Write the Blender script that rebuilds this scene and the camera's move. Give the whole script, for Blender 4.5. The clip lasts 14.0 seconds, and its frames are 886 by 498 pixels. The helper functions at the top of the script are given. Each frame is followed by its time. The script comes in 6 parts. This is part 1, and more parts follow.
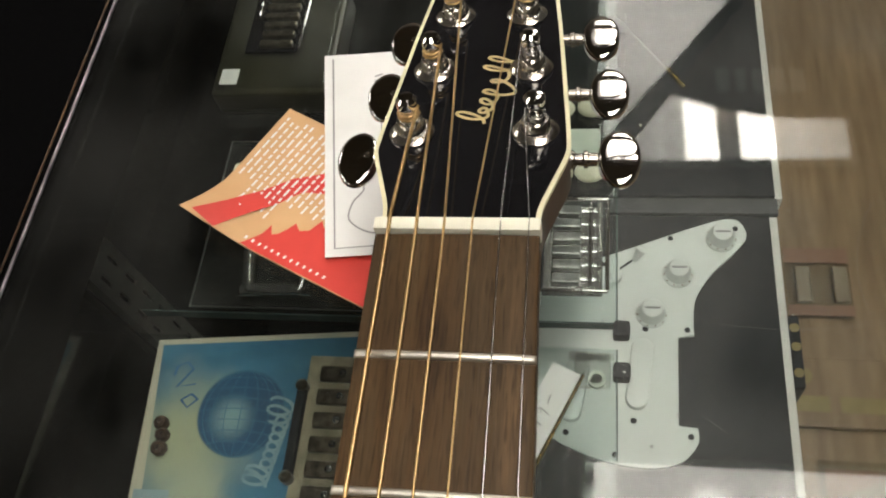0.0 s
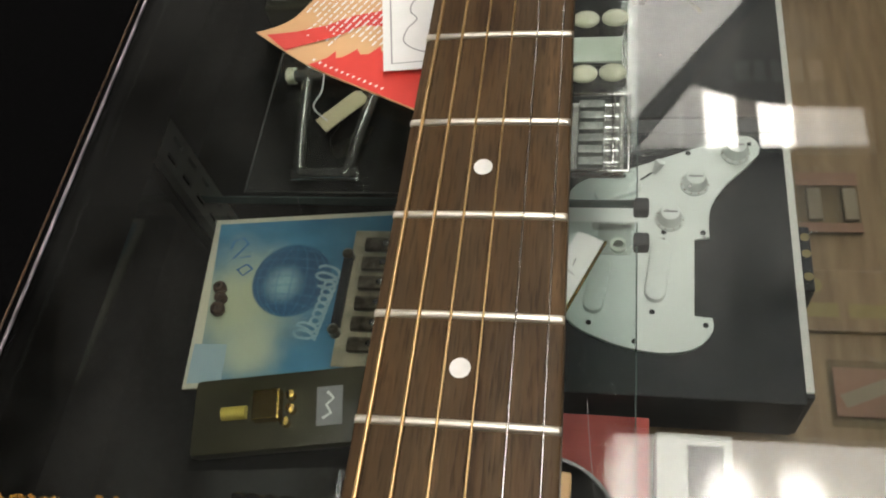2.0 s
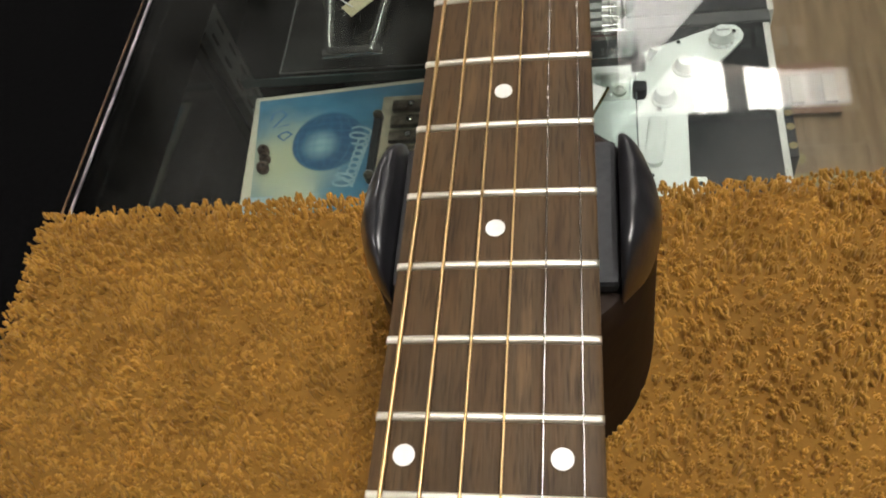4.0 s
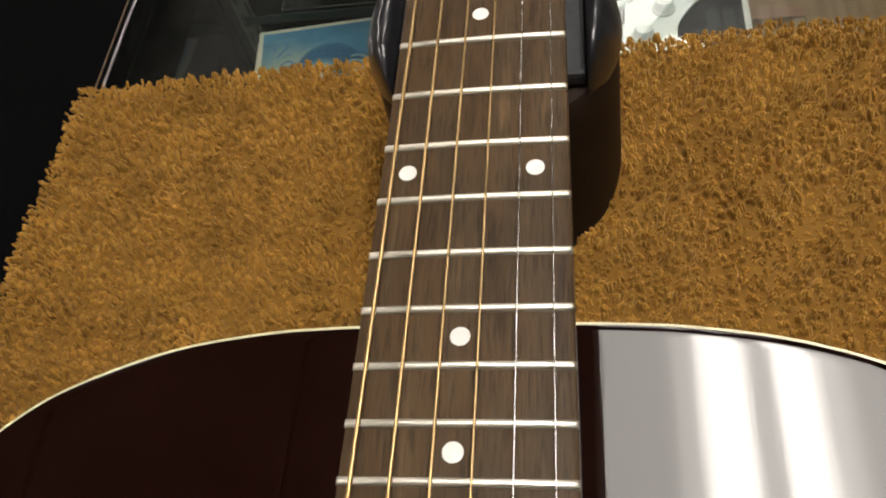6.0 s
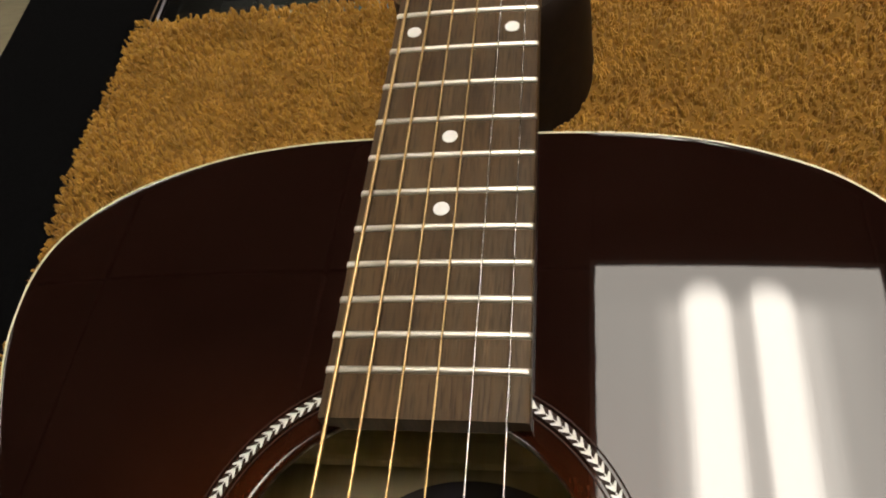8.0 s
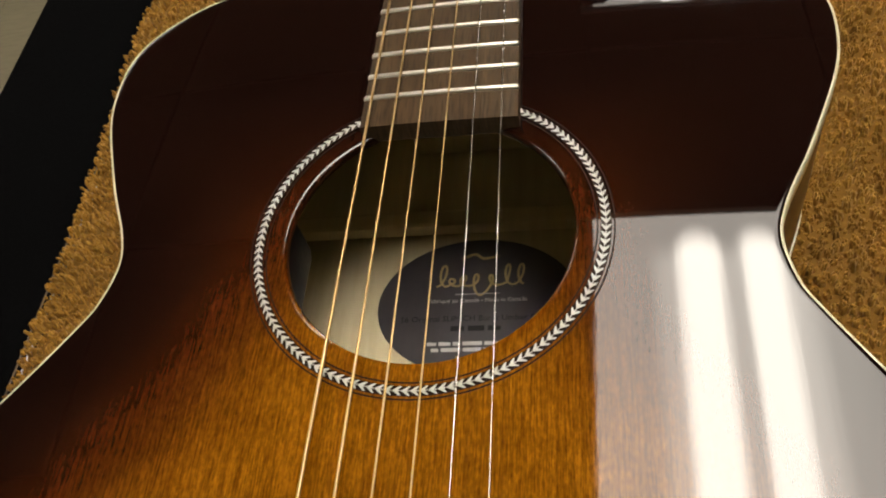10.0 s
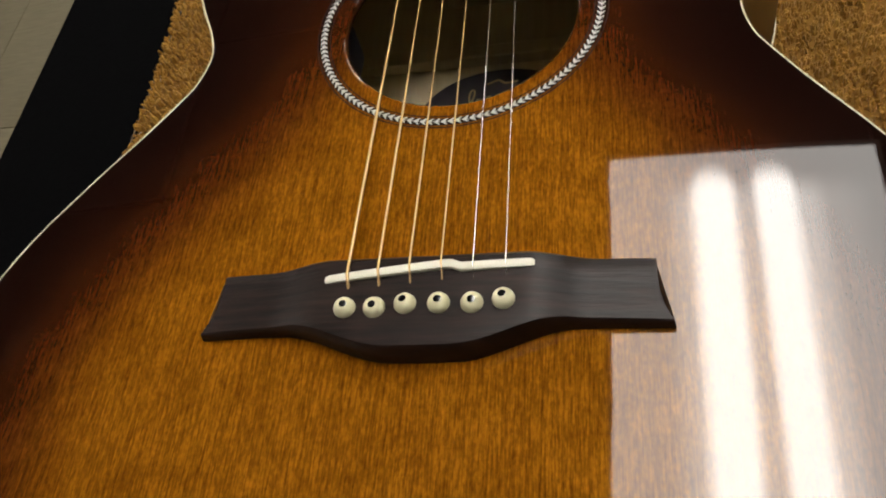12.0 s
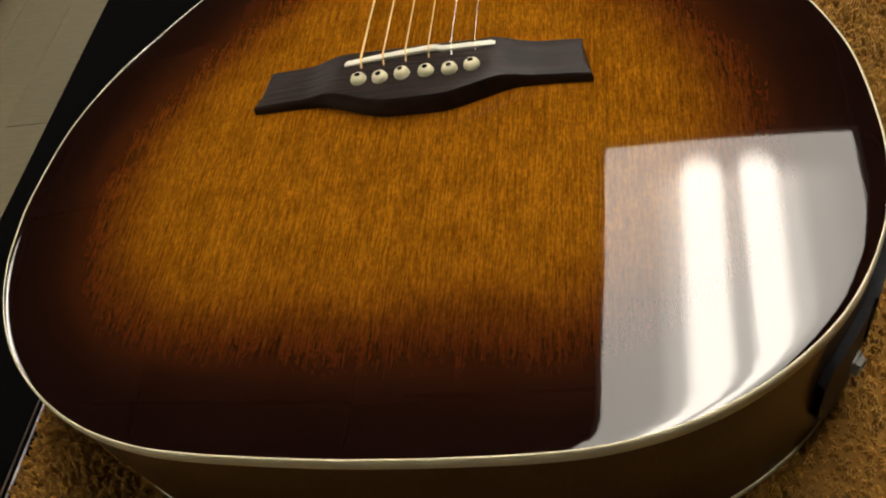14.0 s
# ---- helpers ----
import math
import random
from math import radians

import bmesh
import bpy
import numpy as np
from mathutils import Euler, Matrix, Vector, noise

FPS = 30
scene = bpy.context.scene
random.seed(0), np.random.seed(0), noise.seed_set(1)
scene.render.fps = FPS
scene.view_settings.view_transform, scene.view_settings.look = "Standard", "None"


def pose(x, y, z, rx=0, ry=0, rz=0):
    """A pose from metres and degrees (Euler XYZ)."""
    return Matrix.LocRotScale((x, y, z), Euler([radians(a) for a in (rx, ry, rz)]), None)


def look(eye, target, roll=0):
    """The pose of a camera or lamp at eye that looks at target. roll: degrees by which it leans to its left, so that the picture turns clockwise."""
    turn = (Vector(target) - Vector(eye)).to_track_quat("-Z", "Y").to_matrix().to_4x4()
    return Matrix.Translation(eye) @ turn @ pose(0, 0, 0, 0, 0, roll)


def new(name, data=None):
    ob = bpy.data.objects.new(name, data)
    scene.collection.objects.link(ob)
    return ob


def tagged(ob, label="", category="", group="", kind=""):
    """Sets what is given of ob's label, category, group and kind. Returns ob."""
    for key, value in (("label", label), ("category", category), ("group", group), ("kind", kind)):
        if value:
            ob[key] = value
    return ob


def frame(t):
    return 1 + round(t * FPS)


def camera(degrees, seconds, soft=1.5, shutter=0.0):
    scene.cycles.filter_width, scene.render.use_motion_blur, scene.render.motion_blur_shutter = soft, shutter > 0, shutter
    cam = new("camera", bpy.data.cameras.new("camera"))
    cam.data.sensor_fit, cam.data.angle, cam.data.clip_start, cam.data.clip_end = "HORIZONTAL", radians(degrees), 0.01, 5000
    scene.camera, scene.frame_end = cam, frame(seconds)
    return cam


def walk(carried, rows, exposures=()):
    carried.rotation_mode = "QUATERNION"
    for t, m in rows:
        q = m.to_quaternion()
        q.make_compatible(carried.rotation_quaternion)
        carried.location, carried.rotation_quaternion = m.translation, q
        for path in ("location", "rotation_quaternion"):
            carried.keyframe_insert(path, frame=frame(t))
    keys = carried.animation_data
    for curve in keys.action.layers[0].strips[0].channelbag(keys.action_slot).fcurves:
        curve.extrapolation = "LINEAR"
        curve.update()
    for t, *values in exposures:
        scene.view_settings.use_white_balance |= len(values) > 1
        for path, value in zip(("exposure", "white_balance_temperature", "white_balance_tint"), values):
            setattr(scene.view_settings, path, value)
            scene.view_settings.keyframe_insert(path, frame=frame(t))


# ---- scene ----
cam = camera(54.8, 14.0, soft=2.0)
PATH = [
    (0, (0.0353, -0.1113, 1.2914), (-0.1370, 0.3644, 0.4288), -16.52),
    (0.5, (0.0386, -0.1386, 1.2948), (-0.1427, 0.3413, 0.4364), -17.06),
    (1, (0.0333, -0.1689, 1.2921), (-0.1469, 0.3187, 0.4378), -16.72),
    (1.5, (0.0299, -0.2019, 1.2905), (-0.1552, 0.2939, 0.4420), -16.45),
    (2, (0.0356, -0.2216, 1.2903), (-0.1594, 0.2709, 0.4421), -17.29),
    (2.5, (0.0393, -0.2550, 1.2883), (-0.1523, 0.2308, 0.4355), -17.43),
    (3, (0.0367, -0.2922, 1.2942), (-0.1683, 0.2052, 0.4512), -18.77),
    (3.5, (0.0301, -0.3268, 1.2895), (-0.1729, 0.1766, 0.4497), -18.68),
    (4, (0.0295, -0.3652, 1.2885), (-0.1621, 0.1441, 0.4496), -18.72),
    (4.2, (0.0293, -0.3788, 1.2873), (-0.1570, 0.1325, 0.4483), -18.64),
    (6.3, (0.0376, -0.4588, 1.2934), (-0.1460, 0.0520, 0.4535), -18.64),
    (6.5, (0.0389, -0.4660, 1.2941), (-0.1379, 0.0508, 0.4564), -17.49),
    (7, (0.0456, -0.4864, 1.3012), (-0.1485, 0.0323, 0.4685), -17.19),
    (7.2, (0.0468, -0.4968, 1.3050), (-0.1477, 0.0264, 0.4753), -16.93),
    (9.5, (0.0597, -0.6401, 1.3178), (-0.1242, -0.0767, 0.5123), -17.69),
    (10, (0.0611, -0.6692, 1.3221), (-0.1329, -0.1083, 0.5172), -18.15),
    (10.5, (0.0674, -0.6982, 1.3248), (-0.1405, -0.1400, 0.5216), -19.77),
    (11, (0.0756, -0.7302, 1.3331), (-0.1396, -0.1713, 0.5322), -20.56),
    (11.5, (0.0733, -0.7588, 1.3348), (-0.1479, -0.2045, 0.5325), -21.04),
    (12, (0.0693, -0.7818, 1.3333), (-0.1541, -0.2371, 0.5250), -21.24),
    (12.5, (0.0752, -0.8053, 1.3425), (-0.1536, -0.2531, 0.5407), -20.77),
    (13, (0.0855, -0.8392, 1.3482), (-0.1467, -0.2861, 0.5481), -20.98),
    (13.5, (0.0947, -0.8847, 1.3520), (-0.1419, -0.3297, 0.5546), -21.42),
    (14, (0.1016, -0.9289, 1.3547), (-0.1414, -0.3581, 0.5705), -21.78),
]
walk(cam, [(t, look(eye, target, roll)) for t, eye, target, roll in PATH],
     [(0, -0.20, 6600, 10), (1, -0.18, 6550, 10), (2, -0.15, 6500, 10), (2.5, -0.10, 6500, 10), (3, -0.06, 6450, 10), (3.5, 0.24, 6400, 10), (4.2, 0.26, 6450, 10), (6.5, 0.03, 6600, 10), (7.2, 0.00, 6750, 10), (9.5, -0.08, 6900, 10), (10.5, -0.08, 6800, 10), (11.5, -0.12, 6500, 10), (12.5, -0.19, 6400, 10), (13, -0.19, 6400, 10), (13.5, -0.16, 6700, 10), (14, -0.10, 6850, 10)])

# bands of each lit lens across its width (place, share of the full light), and the full light's strength
TUBES = [(0.0, 0.27), (0.18, 0.28), (0.27, 0.42), (0.335, 1.0), (0.432, 1.0), (0.485, 0.45), (0.515, 0.45), (0.558, 1.0), (0.645, 1.0), (0.71, 0.52), (0.81, 0.34), (1.0, 0.27)]
TUBES_FAR = [(0.0, 0.15), (0.24, 0.17), (0.26, 0.28), (0.28, 0.17), (0.35, 0.22), (0.37, 1.0), (0.485, 1.0), (0.50, 0.04), (0.575, 0.04), (0.59, 1.0), (0.715, 1.0), (0.73, 0.24), (0.81, 0.22), (0.825, 0.42), (0.84, 0.20), (1.0, 0.17)]
GLOW = 25.0
HEAD_TILT, LIP_TOP = 13.0, 1.080

# world and light
world = bpy.data.worlds.new("room_air")
scene.world = world
world.use_nodes = True
world.node_tree.nodes["Background"].inputs[0].default_value = (1.0, 0.93, 0.82, 1)
world.node_tree.nodes["Background"].inputs[1].default_value = 0.02


# ---- materials ----
def nodes_of(name):
    m = bpy.data.materials.new(name)
    m.use_nodes = True
    nt = m.node_tree
    return m, nt, nt.nodes["Principled BSDF"]


def ramp_node(nt, stops, fac):
    r = nt.nodes.new("ShaderNodeValToRGB")
    el = r.color_ramp.elements
    while len(el) < len(stops):
        el.new(0.5)
    for e, (p, c) in zip(el, stops):
        e.position, e.color = p, (*c, 1)
    nt.links.new(fac, r.inputs[0])
    return r


def noise_node(nt, scale, detail=4.0, stretch=(1, 1, 1), rough=0.55):
    tc = nt.nodes.new("ShaderNodeTexCoord")
    mp = nt.nodes.new("ShaderNodeMapping")
    mp.inputs["Scale"].default_value = stretch
    n = nt.nodes.new("ShaderNodeTexNoise")
    n.inputs["Scale"].default_value = scale
    n.inputs["Detail"].default_value = detail
    n.inputs["Roughness"].default_value = rough
    nt.links.new(tc.outputs["Object"], mp.inputs[0])
    nt.links.new(mp.outputs[0], n.inputs[0])
    return n.outputs[0]


def surf(name, a, b, scale=60.0, stretch=(1, 1, 1), rough=0.5, metal=0.0, bump=0.1, bump_scale=None, wear=0.15,
         coat=0.0, spec=0.5, depth=0.0008, wide=6.0):
    """Two colours mixed by grain, darkened a little by wider stains, with relief and uneven gloss."""
    m, nt, p = nodes_of(name)
    grain = noise_node(nt, scale, 5, stretch)
    stain = noise_node(nt, wide, 3)
    base = ramp_node(nt, [(0.3, a), (0.7, b)], grain)
    dark = ramp_node(nt, [(0.35, (1 - wear,) * 3), (0.65, (1, 1, 1))], stain)
    mix = nt.nodes.new("ShaderNodeMixRGB")
    mix.blend_type, mix.inputs[0].default_value = "MULTIPLY", 1.0
    nt.links.new(base.outputs[0], mix.inputs[1])
    nt.links.new(dark.outputs[0], mix.inputs[2])
    nt.links.new(mix.outputs[0], p.inputs["Base Color"])
    rr = nt.nodes.new("ShaderNodeMapRange")
    rr.inputs["To Min"].default_value, rr.inputs["To Max"].default_value = rough * 0.8, min(1, rough * 1.25)
    nt.links.new(stain, rr.inputs[0])
    nt.links.new(rr.outputs[0], p.inputs["Roughness"])
    p.inputs["Metallic"].default_value = metal
    p.inputs["Coat Weight"].default_value = coat
    p.inputs["Coat Roughness"].default_value = 0.04
    p.inputs["Specular IOR Level"].default_value = spec
    if bump:
        bn = nt.nodes.new("ShaderNodeBump")
        bn.inputs["Strength"].default_value, bn.inputs["Distance"].default_value = bump, depth
        nt.links.new(grain if bump_scale is None else noise_node(nt, bump_scale, 4), bn.inputs["Height"])
        nt.links.new(bn.outputs[0], p.inputs["Normal"])
    return m


def clear_glass(name, tint=(0.96, 0.985, 0.975), dust=0.03, ior=1.5, lean=None):
    """Flat glass: clear, with a gloss that grows towards grazing view, and a thin film of dust and wiping marks; with
    lean, the film also carries a painted haze.
    """
    m, nt, p = nodes_of(name)
    out = nt.nodes["Material Output"]
    clear, shine, film = (nt.nodes.new("ShaderNodeBsdf" + k) for k in ("Transparent", "Glossy", "Diffuse"))
    clear.inputs[0].default_value = (*tint, 1)
    shine.inputs["Roughness"].default_value = 0.015
    if lean:   # gloss normal tilted to shift the lamps' reflections; the pane itself is flat
        face = nt.nodes.new("ShaderNodeCombineXYZ")
        for k, v in enumerate((*lean, 1.0)):
            face.inputs[k].default_value = v
        true_face = nt.nodes.new("ShaderNodeVectorMath")
        true_face.operation = "NORMALIZE"
        nt.links.new(face.outputs[0], true_face.inputs[0])
        nt.links.new(true_face.outputs[0], shine.inputs["Normal"])
    film.inputs[0].default_value = (0.75, 0.75, 0.72, 1)
    lw = nt.nodes.new("ShaderNodeLayerWeight")
    lw.inputs[0].default_value = 0.5
    low = ((ior - 1) / (ior + 1)) ** 2
    steep, fr = nt.nodes.new("ShaderNodeMath"), nt.nodes.new("ShaderNodeMath")
    steep.operation, fr.operation = "POWER", "MULTIPLY_ADD"
    steep.inputs[1].default_value, fr.inputs[1].default_value, fr.inputs[2].default_value = 5.0, 1 - low, low
    nt.links.new(lw.outputs["Facing"], steep.inputs[0])
    nt.links.new(steep.outputs[0], fr.inputs[0])
    a, b = nt.nodes.new("ShaderNodeMixShader"), nt.nodes.new("ShaderNodeMixShader")
    amount = ramp_node(nt, [(0.43, (dust * 0.06,) * 3), (0.80, (dust * 0.95,) * 3)], noise_node(nt, 9, 6, (1.2, 0.8, 1), 0.6))
    if lean:   # film thickened towards +x: reflected haze painted in with the dust
        place = nt.nodes.new("ShaderNodeSeparateXYZ")
        nt.links.new(nt.nodes.new("ShaderNodeTexCoord").outputs["Object"], place.inputs[0])
        haze_share = nt.nodes.new("ShaderNodeMapRange")
        for k, v in enumerate((-0.08, 0.16, 0.48, 1.55)):
            haze_share.inputs[k + 1].default_value = v
        nt.links.new(place.outputs[0], haze_share.inputs[0])
        hazed_film = nt.nodes.new("ShaderNodeMath")
        hazed_film.operation = "MULTIPLY"
        nt.links.new(amount.outputs[0], hazed_film.inputs[0])
        nt.links.new(haze_share.outputs[0], hazed_film.inputs[1])
        amount = hazed_film
    speck = nt.nodes.new("ShaderNodeTexVoronoi")
    speck.inputs["Scale"].default_value = 85.0
    nt.links.new(nt.nodes.new("ShaderNodeTexCoord").outputs["Object"], speck.inputs["Vector"])
    dot = ramp_node(nt, [(0.0, (0.5,) * 3), (0.055, (0.5,) * 3), (0.075, (0,) * 3)], speck.outputs["Distance"])
    few = ramp_node(nt, [(0.60, (0,) * 3), (0.66, (min(1.0, dust * 16),) * 3)], noise_node(nt, 9, 5))
    both, total = nt.nodes.new("ShaderNodeMath"), nt.nodes.new("ShaderNodeMath")
    both.operation, total.operation = "MULTIPLY", "ADD"
    nt.links.new(dot.outputs[0], both.inputs[0])
    nt.links.new(few.outputs[0], both.inputs[1])
    nt.links.new(both.outputs[0], total.inputs[0])
    nt.links.new(amount.outputs[0], total.inputs[1])
    nt.links.new(total.outputs[0], a.inputs[0])
    nt.links.new(clear.outputs[0], a.inputs[1])
    nt.links.new(film.outputs[0], a.inputs[2])
    nt.links.new(fr.outputs[0], b.inputs[0])
    nt.links.new(a.outputs[0], b.inputs[1])
    nt.links.new(shine.outputs[0], b.inputs[2])
    nt.links.new(b.outputs[0], out.inputs[0])
    return m


def sunburst(name):
    """Glossy cedar: straight fine grain, amber in the middle of the lower bout, stained dark brown towards the edges."""
    m, nt, p = nodes_of(name)
    tc = nt.nodes.new("ShaderNodeTexCoord")
    sep = nt.nodes.new("ShaderNodeSeparateXYZ")
    nt.links.new(tc.outputs["Object"], sep.inputs[0])

    def calc(op, a, b=None):
        n = nt.nodes.new("ShaderNodeMath")
        n.operation = op
        for k, v in enumerate((a, b)):
            if v is None:
                continue
            if isinstance(v, (int, float)):
                n.inputs[k].default_value = v
            else:
                nt.links.new(v, n.inputs[k])
        return n.outputs[0]

    # how deep the stain lies follows the distance from the body's edge, and deepens towards the neck
    edge = nt.nodes.new("ShaderNodeAttribute")
    edge.attribute_name = "inset"

    def ease(value, lo, hi):
        n = nt.nodes.new("ShaderNodeMapRange")
        n.interpolation_type = "SMOOTHSTEP"
        n.inputs["From Min"].default_value, n.inputs["From Max"].default_value = lo, hi
        nt.links.new(value, n.inputs[0])
        return n.outputs[0]

    spray = calc("MULTIPLY", calc("SUBTRACT", noise_node(nt, 13, 3), 0.5), 0.022)
    hair = calc("MULTIPLY", calc("SUBTRACT", noise_node(nt, 1.0, 2, (700, 40, 10)), 0.5), 0.008)
    inset = calc("ADD", calc("ADD", edge.outputs["Fac"], spray), hair)
    open_field = calc("MULTIPLY", ease(inset, 0.004, 0.106), ease(calc("ADD", sep.outputs[1], spray), -0.425, -0.575))
    stain = ramp_node(nt, [(0.0, (0.0085, 0.0030, 0.0022)), (0.13, (0.0180, 0.0050, 0.0024)), (0.30, (0.0520, 0.0125, 0.0028)), (0.50, (0.092, 0.0275, 0.0032)),
                           (0.70, (0.172, 0.0590, 0.0039)), (0.88, (0.212, 0.0775, 0.0043)), (1.0, (0.224, 0.0830, 0.0045))], open_field)
    fine = noise_node(nt, 1.0, 3, (1900, 120, 40), 0.6)
    ripple = noise_node(nt, 1.0, 3, (1000, 430, 40), 0.65)
    grain = ramp_node(nt, [(0.35, (0.64, 0.60, 0.56)), (0.50, (0.98, 0.98, 0.98)), (0.65, (1.26, 1.27, 1.28))], fine)
    cross = ramp_node(nt, [(0.36, (0.78, 0.75, 0.72)), (0.52, (1.0, 1.0, 1.0)), (0.66, (1.24, 1.25, 1.26))], ripple)
    broad = ramp_node(nt, [(0.33, (0.78, 0.75, 0.70)), (0.62, (1.06, 1.06, 1.06))], noise_node(nt, 1.0, 4, (40, 62, 10)))
    rings = ramp_node(nt, [(0.36, (0.80, 0.77, 0.73)), (0.50, (0.98, 0.98, 0.98)), (0.64, (1.12, 1.13, 1.14))], noise_node(nt, 1.0, 3, (900, 16, 10), 0.6))
    colour = stain.outputs[0]
    for other in (grain, cross, broad, rings):
        mx = nt.nodes.new("ShaderNodeMixRGB")
        mx.blend_type, mx.inputs[0].default_value = "MULTIPLY", 1.0
        nt.links.new(colour, mx.inputs[1])
        nt.links.new(other.outputs[0], mx.inputs[2])
        colour = mx.outputs[0]
    nt.links.new(colour, p.inputs["Base Color"])
    p.inputs["Roughness"].default_value = 0.45
    p.inputs["Specular IOR Level"].default_value = 0.0
    p.inputs["Coat Weight"].default_value = 1.0
    p.inputs["Coat IOR"].default_value = 1.53
    p.inputs["Coat Roughness"].default_value = 0.025
    bn = nt.nodes.new("ShaderNodeBump")
    bn.inputs["Strength"].default_value, bn.inputs["Distance"].default_value = 0.02, 0.0003
    nt.links.new(noise_node(nt, 1.0, 3, (260, 18, 20)), bn.inputs["Height"])
    nt.links.new(bn.outputs[0], p.inputs["Coat Normal"])
    return m


def rosewood(name):
    """Open-pored rosewood: long streaks from brown to slate grey, with short dark pores."""
    m, nt, p = nodes_of(name)
    streak = ramp_node(nt, [(0.30, (0.024, 0.012, 0.005)), (0.45, (0.064, 0.036, 0.015)), (0.56, (0.055, 0.034, 0.016)), (0.70, (0.102, 0.060, 0.027))],
                       noise_node(nt, 1.0, 4, (130, 13, 30), 0.6))
    pores = noise_node(nt, 1.0, 2, (1100, 85, 60), 0.5)
    pore = ramp_node(nt, [(0.34, (0.58, 0.56, 0.54)), (0.48, (1, 1, 1))], pores)
    wide = ramp_node(nt, [(0.35, (0.78, 0.78, 0.80)), (0.65, (1.1, 1.08, 1.05))], noise_node(nt, 1.0, 3, (60, 26, 20)))
    colour = streak.outputs[0]
    for other in (pore, wide):
        mx = nt.nodes.new("ShaderNodeMixRGB")
        mx.blend_type, mx.inputs[0].default_value = "MULTIPLY", 1.0
        nt.links.new(colour, mx.inputs[1])
        nt.links.new(other.outputs[0], mx.inputs[2])
        colour = mx.outputs[0]
    nt.links.new(colour, p.inputs["Base Color"])
    p.inputs["Roughness"].default_value = 0.50
    p.inputs["Specular IOR Level"].default_value = 0.16
    bn = nt.nodes.new("ShaderNodeBump")
    bn.inputs["Strength"].default_value, bn.inputs["Distance"].default_value = 0.5, 0.0003
    nt.links.new(pores, bn.inputs["Height"])
    nt.links.new(bn.outputs[0], p.inputs["Normal"])
    return m


def poster(name):
    """Printed sky: blue with a pale cloud, and a soft ball of darker blue with a bright middle."""
    m, nt, p = nodes_of(name)
    tc = nt.nodes.new("ShaderNodeTexCoord")

    def near(cx, cy, r0, r1, wobble):
        off = nt.nodes.new("ShaderNodeVectorMath")
        off.operation = "SUBTRACT"
        off.inputs[1].default_value = (cx, cy, 0)
        flat_xy = nt.nodes.new("ShaderNodeVectorMath")
        flat_xy.operation = "MULTIPLY"
        flat_xy.inputs[1].default_value = (1, 1, 0)
        nt.links.new(tc.outputs["Object"], off.inputs[0])
        nt.links.new(off.outputs[0], flat_xy.inputs[0])
        ln = nt.nodes.new("ShaderNodeVectorMath")
        ln.operation = "LENGTH"
        nt.links.new(flat_xy.outputs[0], ln.inputs[0])
        add = nt.nodes.new("ShaderNodeMath")
        add.operation = "MULTIPLY_ADD"
        add.inputs[1].default_value = wobble
        nt.links.new(noise_node(nt, 45, 4), add.inputs[0])
        nt.links.new(ln.outputs["Value"], add.inputs[2])
        mr = nt.nodes.new("ShaderNodeMapRange")
        mr.interpolation_type = "SMOOTHSTEP"
        mr.inputs["From Min"].default_value, mr.inputs["From Max"].default_value = r1 + wobble / 2, r0 + wobble / 2
        nt.links.new(add.outputs[0], mr.inputs[0])
        return mr.outputs[0]

    sky = ramp_node(nt, [(0.3, (0.032, 0.122, 0.205)), (0.7, (0.066, 0.195, 0.285))], noise_node(nt, 1.0, 4, (25, 45, 10)))
    colour = sky.outputs[0]
    for fac, c in ((near(-0.224, 0.026, 0.006, 0.064, 0.03), (0.36, 0.39, 0.26)), (near(-0.212, -0.010, 0.004, 0.034, 0.02), (0.38, 0.42, 0.31)),
                   (near(-0.1915, 0.045, 0.0280, 0.0305, 0.001), (0.028, 0.090, 0.17)), (near(-0.197, 0.042, 0.002, 0.019, 0.008), (0.22, 0.35, 0.36))):
        mx = nt.nodes.new("ShaderNodeMixRGB")
        mx.inputs[2].default_value = (*c, 1)
        nt.links.new(fac, mx.inputs[0])
        nt.links.new(colour, mx.inputs[1])
        colour = mx.outputs[0]
    nt.links.new(colour, p.inputs["Base Color"])
    p.inputs["Roughness"].default_value = 0.42
    return m


